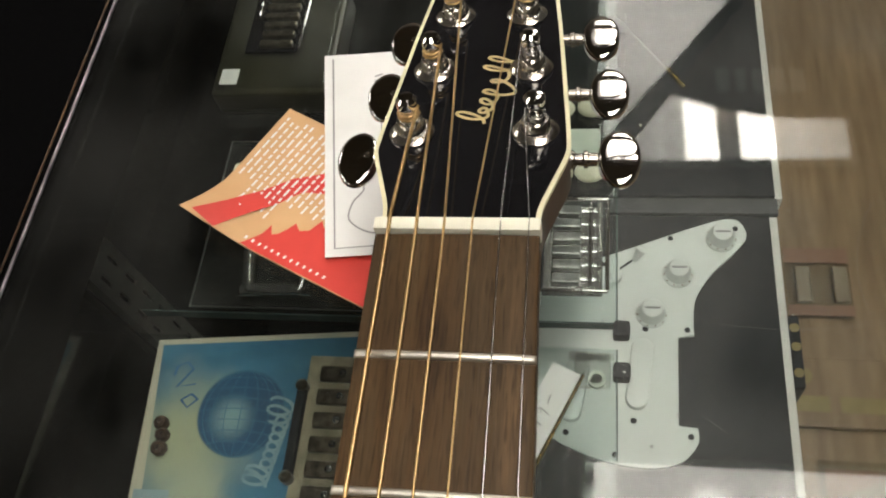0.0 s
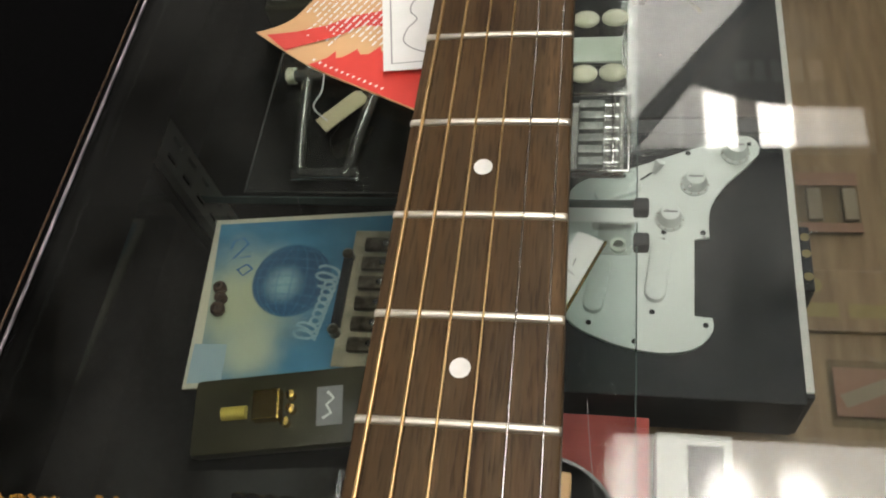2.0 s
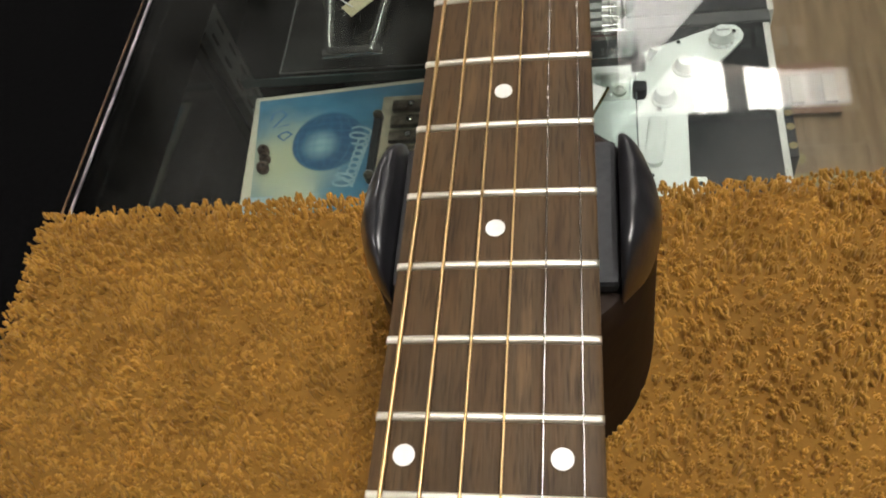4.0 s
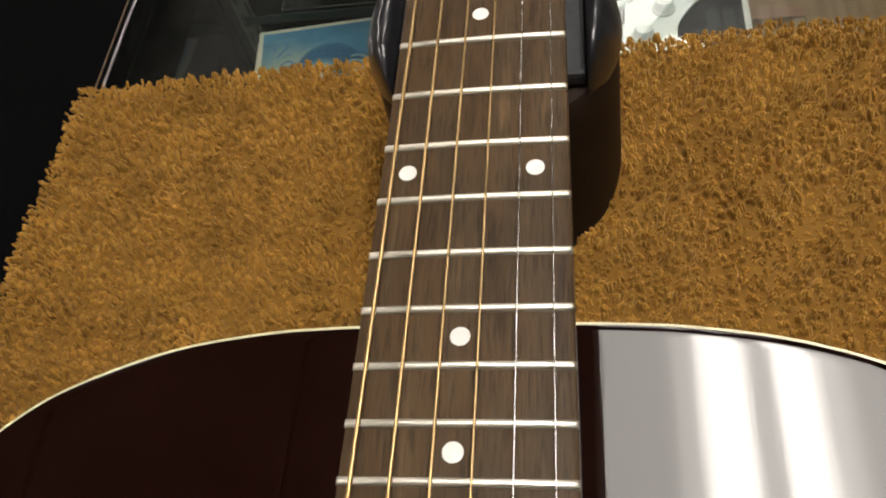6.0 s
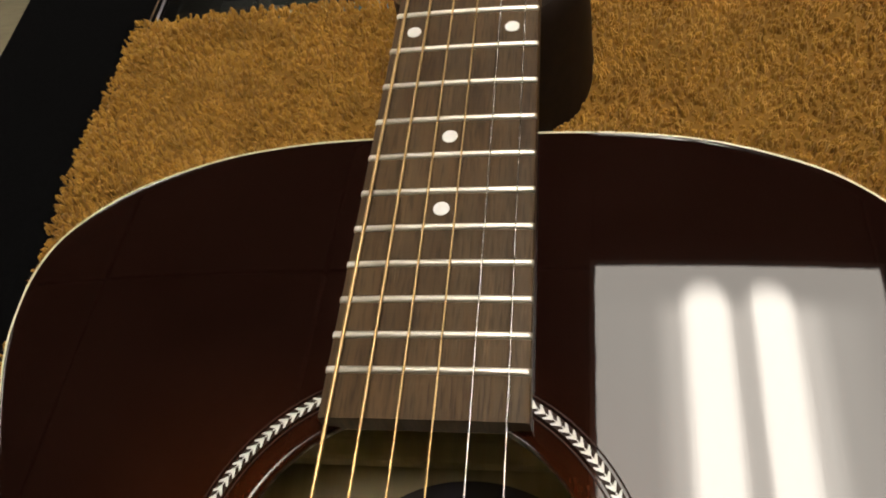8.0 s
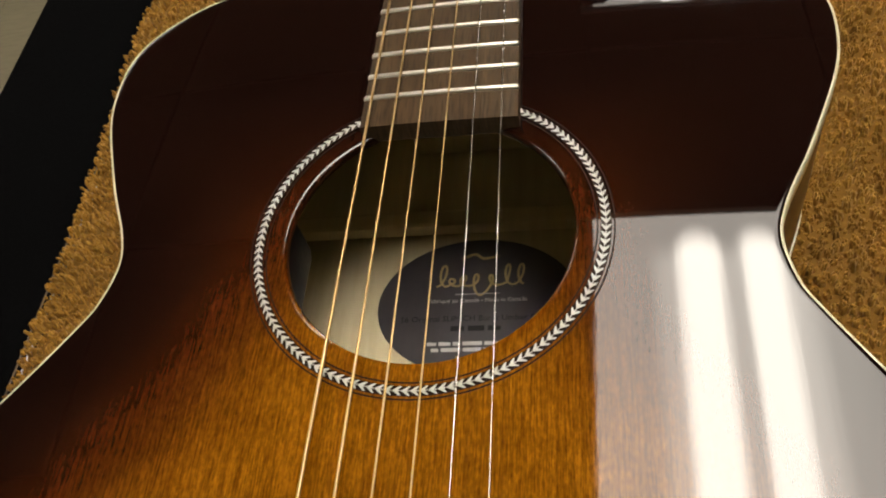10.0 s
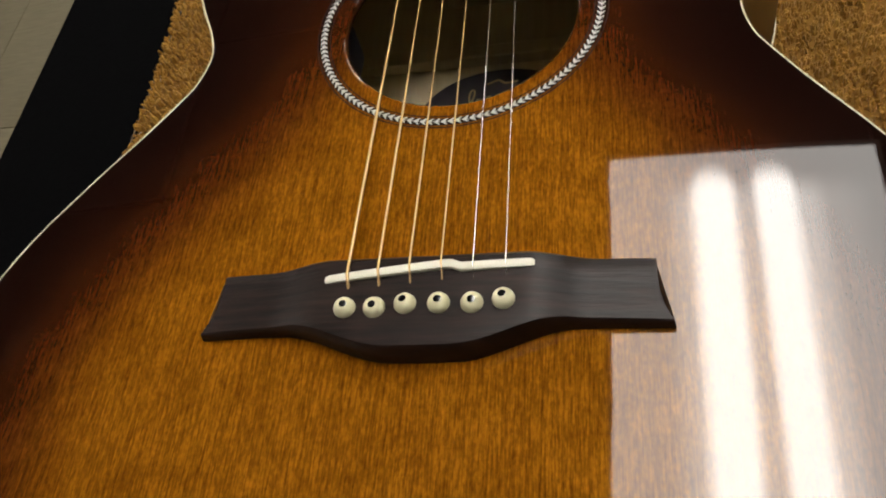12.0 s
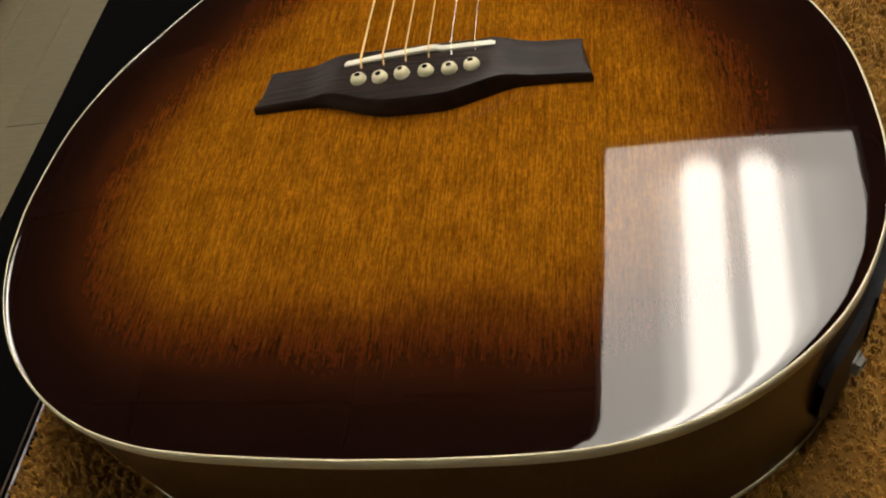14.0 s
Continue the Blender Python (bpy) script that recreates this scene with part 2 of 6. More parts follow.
M = {
    "burst": sunburst("sunburst_lacquer"),
    "side_wood": surf("side_wood", (0.022, 0.008, 0.004), (0.042, 0.014, 0.006), 3, (260, 14, 30), 0.4, coat=0.4, spec=0.2, bump=0.05),
    "inner_wood": surf("inner_wood", (0.70, 0.59, 0.36), (0.80, 0.69, 0.46), 2, (120, 10, 30), 0.6, bump=0.1),
    # prints under the glass: the haze of its reflections is mixed into these three colours
    "faded_grey": surf("mark_and_haze_grey_print", (0.205, 0.160, 0.105), (0.25, 0.200, 0.140), 40, rough=0.5, bump=0.0),
    "faded_red": surf("hazed_red_print", (0.21, 0.108, 0.062), (0.25, 0.135, 0.085), 40, rough=0.5, bump=0.0),
    "faded_yellow": surf("hazed_yellow_print", (0.225, 0.165, 0.058), (0.275, 0.205, 0.080), 60, rough=0.5, bump=0.0),
    "cream": surf("cream_plastic", (0.66, 0.62, 0.39), (0.76, 0.72, 0.49), 30, rough=0.35, bump=0.02, wear=0.1),
    "bone": surf("bone", (0.70, 0.68, 0.55), (0.78, 0.76, 0.63), 60, rough=0.4, bump=0.04),
    "rosewood": rosewood("rosewood_board"),
    "bridge_wood": surf("bridge_wood", (0.006, 0.004, 0.0035), (0.030, 0.016, 0.012), 2.6, (14, 170, 30), 0.42, spec=0.22, bump=0.55, wear=0.45, wide=38.0),
    "neck_wood": surf("neck_wood", (0.035, 0.016, 0.010), (0.06, 0.028, 0.015), 3, (160, 12, 20), 0.3, coat=0.4, bump=0.05),
    "gloss_black": surf("gloss_black", (0.006, 0.006, 0.007), (0.010, 0.010, 0.011), 20, rough=0.35, coat=1.0, bump=0.0, wear=0.05, spec=0.0),
    "fret_wire": surf("fret_wire", (0.78, 0.74, 0.64), (0.86, 0.82, 0.72), 150, rough=0.45, metal=1.0, bump=0.03),
    "nickel": surf("nickel", (0.66, 0.62, 0.55), (0.76, 0.72, 0.66), 150, rough=0.2, metal=1.0, bump=0.05),
    "satin_chrome": surf("satin_chrome", (0.36, 0.36, 0.33), (0.50, 0.50, 0.47), 90, rough=0.24, metal=0.9, bump=0.1),
    "old_steel": surf("old_steel", (0.14, 0.15, 0.14), (0.30, 0.31, 0.29), 120, rough=0.28, metal=0.9, bump=0.1),
    "dull_bronze": surf("dull_bronze", (0.07, 0.060, 0.042), (0.22, 0.19, 0.14), 140, rough=0.28, metal=0.8, bump=0.1),
    "chrome": surf("chrome", (0.70, 0.68, 0.66), (0.78, 0.76, 0.74), 40, rough=0.07, metal=1.0, bump=0.02),
    "bronze": surf("bronze_winding", (0.56, 0.37, 0.15), (0.72, 0.50, 0.24), 1, (200, 2600, 200), 0.30, metal=1.0, bump=0.5, depth=0.0002),
    "steel": surf("plain_steel", (0.62, 0.61, 0.60), (0.74, 0.73, 0.72), 200, rough=0.2, metal=1.0, bump=0.05),
    "pearl": surf("pearl_dot", (0.62, 0.61, 0.58), (0.80, 0.79, 0.76), 140, rough=0.3, bump=0.0),
    "gold_print": surf("gold_print", (0.55, 0.43, 0.20), (0.68, 0.55, 0.28), 200, rough=0.4, metal=0.3, bump=0.0),
    "rosette_dark": surf("rosette_dark", (0.014, 0.007, 0.004), (0.024, 0.011, 0.007), 300, rough=0.5, spec=0.1, bump=0.0),
    "label_dark": surf("label_paper", (0.042, 0.036, 0.042), (0.058, 0.050, 0.058), 80, rough=0.3, spec=1.0, bump=0.03),
    "white_ink": surf("white_ink", (0.6, 0.58, 0.56), (0.7, 0.68, 0.66), 80, rough=0.6, bump=0.0),
    "grey_ink": surf("grey_ink", (0.012, 0.010, 0.012), (0.018, 0.016, 0.018), 80, rough=0.6, bump=0.0),
    "towel": None, "pile": None,
    "rosette_pale": surf("rosette_pale", (0.50, 0.49, 0.45), (0.68, 0.67, 0.62), 300, rough=0.40, coat=0.4, bump=0.0),
    "leather": surf("black_leather", (0.008, 0.008, 0.010), (0.016, 0.016, 0.018), 1.0, (110, 60, 60), 0.30, bump=0.30, coat=0.35, depth=0.0015),
    "rubber": surf("rubber_lining", (0.016, 0.017, 0.019), (0.026, 0.027, 0.03), 400, rough=0.75, bump=0.1),
    "rest_side": surf("brown_leather", (0.012, 0.007, 0.005), (0.020, 0.012, 0.008), 160, rough=0.55, spec=0.12, bump=0.25, depth=0.0006),
    "glass": clear_glass("counter_glass", dust=0.052, lean=(-0.0065, 0.035)),
    "shelf_glass": clear_glass("shelf_glass", (0.925, 0.965, 0.955), dust=0.012),
    "acrylic": clear_glass("clear_plastic", (0.93, 0.94, 0.92), dust=0.06),
    "glass_edge": surf("glass_edge", (0.055, 0.085, 0.080), (0.095, 0.135, 0.125), 30, rough=0.1, bump=0.0),
    "vinyl": surf("black_vinyl", (0.0016, 0.0016, 0.0018), (0.0030, 0.0030, 0.0032), 300, rough=0.7, bump=0.3, spec=0.01),
    "plexi": surf("black_panel", (0.002, 0.0025, 0.0025), (0.004, 0.0045, 0.0045), 20, rough=0.11, bump=0.0, spec=0.38, wear=0.05),
    "sign_cloth": surf("sign_cloth", (0.20, 0.155, 0.115), (0.30, 0.24, 0.19), 14, rough=0.8, bump=0.2, wide=5),
    "cloth": surf("black_cloth", (0.003, 0.003, 0.003), (0.007, 0.007, 0.006), 500, rough=0.95, bump=0.3, spec=0.1),
    "trim": surf("scuffed_trim", (0.08, 0.07, 0.075), (0.90, 0.84, 0.90), 1.0, (260, 45, 200), 0.40, metal=0.9, bump=0.5, wear=0.3),
    "worn_edge": surf("worn_edge", (0.006, 0.005, 0.004), (0.20, 0.12, 0.06), 1.0, (500, 150, 300), 0.35, bump=0.5, wear=0.5),
    "sleeve_edge": surf("sleeve_edge", (0.05, 0.05, 0.046), (0.12, 0.12, 0.11), 1.0, (90, 90, 90), 0.3, bump=0.1),
    "standard": surf("grey_steel", (0.13, 0.13, 0.115), (0.19, 0.185, 0.16), 80, rough=0.45, metal=0.4, bump=0.1),
    "deck": surf("brown_board", (0.175, 0.108, 0.052), (0.27, 0.175, 0.092), 2.0, (50, 5, 20), 0.5, bump=0.1),
    "black_card": surf("black_card", (0.008, 0.009, 0.011), (0.014, 0.015, 0.018), 60, rough=0.55, spec=0.3, bump=0.08),
    "white_card": surf("white_card", (0.66, 0.64, 0.60), (0.76, 0.74, 0.70), 50, rough=0.6, bump=0.06),
    "grey_card": surf("grey_card", (0.20, 0.20, 0.20), (0.27, 0.27, 0.27), 50, rough=0.6, bump=0.06),
    "dim_card": surf("dim_card", (0.045, 0.045, 0.047), (0.075, 0.075, 0.075), 50, rough=0.5, bump=0.06),
    "white_plastic": surf("white_plastic", (0.70, 0.73, 0.70), (0.77, 0.80, 0.77), 30, rough=0.25, bump=0.02, wear=0.06),
    "paper": surf("white_paper", (0.74, 0.74, 0.72), (0.82, 0.82, 0.80), 40, rough=0.7, bump=0.06, wear=0.08),
    "tan_paper": surf("tan_paper", (0.60, 0.36, 0.17), (0.68, 0.42, 0.21), 40, rough=0.6, bump=0.04, wear=0.1),
    "red_paper": surf("red_paper", (0.62, 0.045, 0.035), (0.70, 0.06, 0.045), 40, rough=0.55, bump=0.04, wear=0.1),
    "red_card": surf("red_card", (0.40, 0.045, 0.035), (0.48, 0.06, 0.045), 40, rough=0.5, bump=0.05, wear=0.15),
    "pencil": surf("pencil_line", (0.25, 0.25, 0.25), (0.35, 0.35, 0.35), 40, rough=0.7, bump=0.0),
    "pearl_button": surf("pearl_button", (0.52, 0.52, 0.34), (0.78, 0.78, 0.62), 70, rough=0.25, coat=0.5, bump=0.05),
    "old_tag": surf("manila_tag", (0.56, 0.50, 0.30), (0.66, 0.60, 0.38), 60, rough=0.7, bump=0.05),
    "poster": poster("sky_poster"),
    "globe_ink": surf("globe_ink", (0.045, 0.14, 0.22), (0.07, 0.19, 0.29), 40, rough=0.45, bump=0.0),
    "deep_blue": surf("deep_blue_print", (0.03, 0.10, 0.24), (0.07, 0.20, 0.36), 25, rough=0.45, bump=0.0),
    "faded_sticker": surf("faded_sticker", (0.26, 0.36, 0.40), (0.32, 0.42, 0.45), 40, rough=0.5, bump=0.0),
    "faded_emblem": surf("faded_emblem", (0.16, 0.27, 0.32), (0.27, 0.38, 0.40), 90, rough=0.45, bump=0.0),
    "rust": surf("rust", (0.028, 0.015, 0.008), (0.085, 0.046, 0.024), 220, rough=0.6, metal=0.3, bump=0.3),
    "tray_card": surf("tray_card", (0.18, 0.16, 0.105), (0.36, 0.32, 0.22), 60, rough=0.45, bump=0.1, wide=90),
    "old_card": surf("old_card", (0.46, 0.43, 0.31), (0.54, 0.51, 0.39), 30, rough=0.6, bump=0.03),
    "cloud": surf("cloud_print", (0.45, 0.52, 0.42), (0.62, 0.68, 0.60), 40, rough=0.45, bump=0.0),
    "olive_card": surf("olive_card", (0.024, 0.023, 0.012), (0.046, 0.042, 0.022), 30, rough=0.3, coat=0.3, bump=0.05),
    "brass": surf("brass", (0.60, 0.42, 0.10), (0.72, 0.52, 0.16), 60, rough=0.25, metal=1.0, bump=0.05),
    "yellow_ink": surf("yellow_print", (0.48, 0.38, 0.06), (0.58, 0.46, 0.09), 40, rough=0.5, bump=0.0),
    "floor": surf("floor_vinyl", (0.135, 0.114, 0.061), (0.18, 0.152, 0.085), 2.0, (8, 60, 10), 0.45, bump=0.1, wide=2.5),
    "brown_wood": surf("brown_trim_wood", (0.20, 0.085, 0.025), (0.29, 0.13, 0.045), 2.0, (60, 6, 60), 0.45, bump=0.1),
    "wall": surf("wall_paint", (0.24, 0.215, 0.18), (0.29, 0.26, 0.22), 30, rough=0.8, bump=0.1),
    "ceiling": surf("ceiling_tile", (0.10, 0.085, 0.066), (0.125, 0.11, 0.088), 120, rough=0.9, bump=0.3),
    "housing": surf("white_enamel", (0.70, 0.70, 0.68), (0.78, 0.78, 0.76), 20, rough=0.4, bump=0.0),
}


# ---- mesh helpers ----
def part(name, bm, material, parent=None, label="", smooth=None):
    """Links a bmesh in world places as one mesh object, under a thing or a part if one is given."""
    me = bpy.data.meshes.new(name)
    bm.to_mesh(me)
    bm.free()
    for m in material if isinstance(material, (list, tuple)) else [material]:
        me.materials.append(m)
    if smooth is not None:
        me.shade_smooth()
        me.set_sharp_from_angle(angle=radians(smooth))
    ob = new(name, me)
    if parent is not None:
        ob.parent = parent
        base = parent
        while base.parent is not None:
            base = base.parent
        if base.type == "EMPTY" and parent == base:
            ob.matrix_parent_inverse = Matrix.Translation(base.location).inverted()
    if label:
        ob["label"] = label
    return ob


def thing(name, at, label, category, group="", kind=""):
    ob = new(name)
    ob.location = at
    ob.empty_display_size = 0.02
    return tagged(ob, label, category, group, kind)


def box(bm, x0, x1, y0, y1, z0, z1, bevel=0.0, m=None):
    r = bmesh.ops.create_cube(bm, size=1.0)
    vs = r["verts"]
    for v in vs:
        v.co = Vector(((x0 + x1) / 2 + v.co.x * (x1 - x0), (y0 + y1) / 2 + v.co.y * (y1 - y0), (z0 + z1) / 2 + v.co.z * (z1 - z0)))
    if m is not None:
        bmesh.ops.transform(bm, matrix=m, verts=vs)
    if bevel:
        es = list({e for v in vs for e in v.link_edges})
        bmesh.ops.bevel(bm, geom=es, offset=bevel, segments=2, profile=0.6, affect="EDGES")
    return bm


def boxed(x0, x1, y0, y1, z0, z1, bevel=0.0, m=None):
    return box(bmesh.new(), x0, x1, y0, y1, z0, z1, bevel, m)


def prism(bm, pts, z0, z1, bevel=0.0, segs=2, m=None, bottom=True):
    low = [bm.verts.new((x, y, z0)) for x, y in pts]
    top = [bm.verts.new((x, y, z1)) for x, y in pts]
    n = len(pts)
    faces = [bm.faces.new(top)]
    if bottom:
        faces.append(bm.faces.new(low[::-1]))
    for i in range(n):
        bm.faces.new((low[i], low[(i + 1) % n], top[(i + 1) % n], top[i]))
    if m is not None:
        bmesh.ops.transform(bm, matrix=m, verts=low + top)
    if bevel:
        es = [e for e in faces[0].edges]
        bmesh.ops.bevel(bm, geom=es, offset=bevel, segments=segs, profile=0.5, affect="EDGES")
    bmesh.ops.recalc_face_normals(bm, faces=bm.faces[:])
    return bm


def tube(bm, pts, r, n=8):
    pts = [Vector(p) for p in pts]
    rings = []
    for i, p in enumerate(pts):
        d = (pts[min(i + 1, len(pts) - 1)] - pts[max(i - 1, 0)]).normalized()
        side = d.cross(Vector((0, 0, 1)) if abs(d.z) < 0.9 else Vector((0, 1, 0))).normalized()
        up = side.cross(d)
        rr = r[i] if isinstance(r, (list, tuple)) else r
        rings.append([bm.verts.new(p + rr * (math.cos(a) * side + math.sin(a) * up)) for a in (2 * math.pi * k / n for k in range(n))])
    for a, b in zip(rings, rings[1:]):
        for k in range(n):
            bm.faces.new((a[k], a[(k + 1) % n], b[(k + 1) % n], b[k]))
    bm.faces.new(rings[0][::-1])
    bm.faces.new(rings[-1])
    bmesh.ops.recalc_face_normals(bm, faces=bm.faces[:])
    return bm


def lathe(bm, prof, m=None, n=24):
    """Turns a list of (radius, height) about z and places it by m."""
    m = m or Matrix()
    rings = []
    for r, z in prof:
        if r <= 1e-6:
            rings.append([bm.verts.new(m @ Vector((0, 0, z)))])
        else:
            rings.append([bm.verts.new(m @ Vector((r * math.cos(a), r * math.sin(a), z))) for a in (2 * math.pi * k / n for k in range(n))])
    for a, b in zip(rings, rings[1:]):
        for k in range(n):
            j = (k + 1) % n
            q = [a[k % len(a)], a[j % len(a)], b[j % len(b)], b[k % len(b)]]
            q = [v for i, v in enumerate(q) if v not in q[:i]]
            if len(q) > 2:
                bm.faces.new(q)
    for ring in (rings[0], rings[-1]):
        if len(ring) > 2:
            bm.faces.new(ring)
    bmesh.ops.recalc_face_normals(bm, faces=bm.faces[:])
    return bm


def ring_strip(bm, cx, cy, r0, r1, z, n=160, a0=0.0, a1=2 * math.pi):
    prev = None
    for k in range(n + 1):
        a = a0 + (a1 - a0) * k / n
        cur = [bm.verts.new((cx + r * math.cos(a), cy + r * math.sin(a), z)) for r in (r0, r1)]
        if prev:
            bm.faces.new((prev[0], prev[1], cur[1], cur[0]))
        prev = cur
    bmesh.ops.recalc_face_normals(bm, faces=bm.faces[:])
    return bm


def spline(ctrl, per=12, closed=False):
    """A smooth line through a few control points."""
    n, out = len(ctrl), []
    for i in range(n if closed else n - 1):
        p = [Vector(ctrl[j % n] if closed else ctrl[min(max(j, 0), n - 1)]) for j in (i - 1, i, i + 1, i + 2)]
        for k in range(per):
            t = k / per
            out.append(0.5 * (2 * p[1] + (p[2] - p[0]) * t + (2 * p[0] - 5 * p[1] + 4 * p[2] - p[3]) * t * t + (3 * p[1] - p[0] - 3 * p[2] + p[3]) * t ** 3))
    if not closed:
        out.append(Vector(ctrl[-1]))
    return out


def rounded(x0, x1, y0, y1, r, n=6):
    out = []
    for cx, cy, a in ((x1 - r, y1 - r, 0), (x0 + r, y1 - r, 90), (x0 + r, y0 + r, 180), (x1 - r, y0 + r, 270)):
        out += [(cx + r * math.cos(radians(a + 90 * k / n)), cy + r * math.sin(radians(a + 90 * k / n))) for k in range(n + 1)]
    return out


def writing(name, text, size, m, material, parent, align="CENTER"):
    cu = bpy.data.curves.new(name, "FONT")
    cu.body, cu.size, cu.align_x, cu.extrude, cu.resolution_u = text, size, align, 0.00004, 2
    tmp = bpy.data.objects.new(name, cu)
    me = bpy.data.meshes.new_from_object(tmp)
    bpy.data.objects.remove(tmp)
    bm = bmesh.new()
    bm.from_mesh(me)
    bpy.data.meshes.remove(me)
    bmesh.ops.transform(bm, matrix=m, verts=bm.verts[:])
    return part(name, bm, material, parent)


def bars(bm, m, rows, seed):
    """Unreadable small print: rows of (x0, x1, y, height) become short bars of uneven length, word by word."""
    rnd = random.Random(seed)
    for x0, x1, y, h in rows:
        x = x0
        while x < x1:
            w = min(rnd.uniform(1.5, 5.0) * h, x1 - x)
            if w > 0.6 * h:
                vs = [bm.verts.new(m @ Vector(c)) for c in ((x, y, 0), (x + w, y, 0), (x + w, y + h * rnd.uniform(0.8, 1.1), 0), (x, y + h, 0))]
                bm.faces.new(vs)
            x += w + 0.6 * h
    return bm


def ribbon(bm, pts, w, z):
    """A flat drawn line of width w."""
    prev = None
    for i, p in enumerate(pts):
        a, b = pts[max(i - 1, 0)], pts[min(i + 1, len(pts) - 1)]
        d = Vector((b[0] - a[0], b[1] - a[1]))
        d = d.normalized() if d.length > 1e-9 else Vector((1, 0))
        nrm = Vector((-d.y, d.x)) * w / 2
        cur = [bm.verts.new((p[0] + s * nrm.x, p[1] + s * nrm.y, z)) for s in (1, -1)]
        if prev:
            bm.faces.new((prev[0], prev[1], cur[1], cur[0]))
        prev = cur
    bmesh.ops.recalc_face_normals(bm, faces=bm.faces[:])
    return bm


def flourish(x0, x1, y, h, waves, n=90):
    """A looped pen line, tall at its start."""
    out = []
    for k in range(n):
        u = k / (n - 1)
        a = 2 * math.pi * waves * u
        tall = 1.0 if u < 0.16 or u > 0.8 else 0.5
        out.append((x0 + (x1 - x0) * u + 0.25 * h * math.sin(a * 1.0), y + h * tall * (0.5 - 0.5 * math.cos(a))))
    return out


def pen_line(x0, x1, y, h):
    """An uneven looped emblem line: a tall first loop, low ones, one tail below the line, tall last loops."""
    out, n = [], 120
    for k in range(n):
        u = k / (n - 1)
        a = 2 * math.pi * (7.3 * u + 0.35 * math.sin(5 * u))
        tall = 0.95 if u < 0.13 else 0.42 + 0.10 * math.sin(31 * u) if u < 0.74 else 0.90
        dip = -0.42 * math.exp(-((u - 0.52) / 0.035) ** 2)
        lift = tall * (0.5 - 0.5 * math.cos(a)) + dip
        out.append((x0 + (x1 - x0) * u + 0.20 * h * math.sin(a) + 0.10 * h * lift, y + h * lift))
    return out


# ---- heights ----
GLASS = 0.985      # top of the counter's glass
SHELF = 0.776      # top of the glass shelf in the case
FB = 1.100         # face of the fingerboard
TOP = 1.0935       # face of the soundboard
BACK = 0.998       # back of the guitar, on the towel
DECK = 0.555       # bottom board of the case
CEIL = 2.44

# ---- room ----
fl = thing("floor", (0, 0, 0), "grey beige wood-look vinyl floor in long planks", "floor", kind="structure")
part("subfloor", boxed(-4.0, 4.0, -4.0, 5.0, -0.1, -0.004), M["cloth"], fl)
tagged(part("wall_north", boxed(-4.1, 4.1, 5.0, 5.1, 0, CEIL), M["wall"]), "plain beige painted shop wall", "wall", kind="structure")
tagged(part("wall_south", boxed(-4.1, 4.1, -4.1, -4.0, 0, CEIL), M["wall"]), "plain beige painted shop wall", "wall", kind="structure")
tagged(part("wall_west", boxed(-4.1, -4.0, -4.0, 5.0, 0, CEIL), M["wall"]), "plain beige painted shop wall", "wall", kind="structure")
tagged(part("wall_east", boxed(4.0, 4.1, -4.0, 5.0, 0, CEIL), M["wall"]), "plain beige painted shop wall", "wall", kind="structure")


def ceiling_sheet():
    """Square ceiling tiles with narrow joints, and the plain deck above them."""
    bm = bmesh.new()
    xs = [-4.1, *[LAMPS[0][0] + 0.61 * k for k in range(-6, 7) if -4 < LAMPS[0][0] + 0.61 * k < 4], 4.1]
    for a, b in zip(xs, xs[1:]):
        ys = [-4.1] + [LAMPS[0][2] + 0.61 * k for k in range(-6, 10) if -4 < LAMPS[0][2] + 0.61 * k < 5] + [5.1]
        for c, d in zip(ys, ys[1:]):
            box(bm, a + 0.006, b - 0.006, c + 0.006, d - 0.006, CEIL + 0.006, CEIL + 0.03)
    box(bm, -4.1, 4.1, -4.1, 5.1, CEIL + 0.031, CEIL + 0.06)
    return bm


# the first two show as reflections; the other four are unseen, added as fill
LAMPS = [(0.0250, 0.6350, -0.738, 0.481), (0.0250, 0.6350, 1.272, 2.491), (0.0250, 0.6350, 3.282, 4.501), (-2.62, -2.01, -0.738, 0.481), (-2.62, -2.01, 1.702, 2.921), (-2.62, -2.01, -3.178, -1.959)]
tagged(part("ceiling", ceiling_sheet(), M["ceiling"]), "off-white suspended ceiling of square mineral tiles", "ceiling", kind="structure")


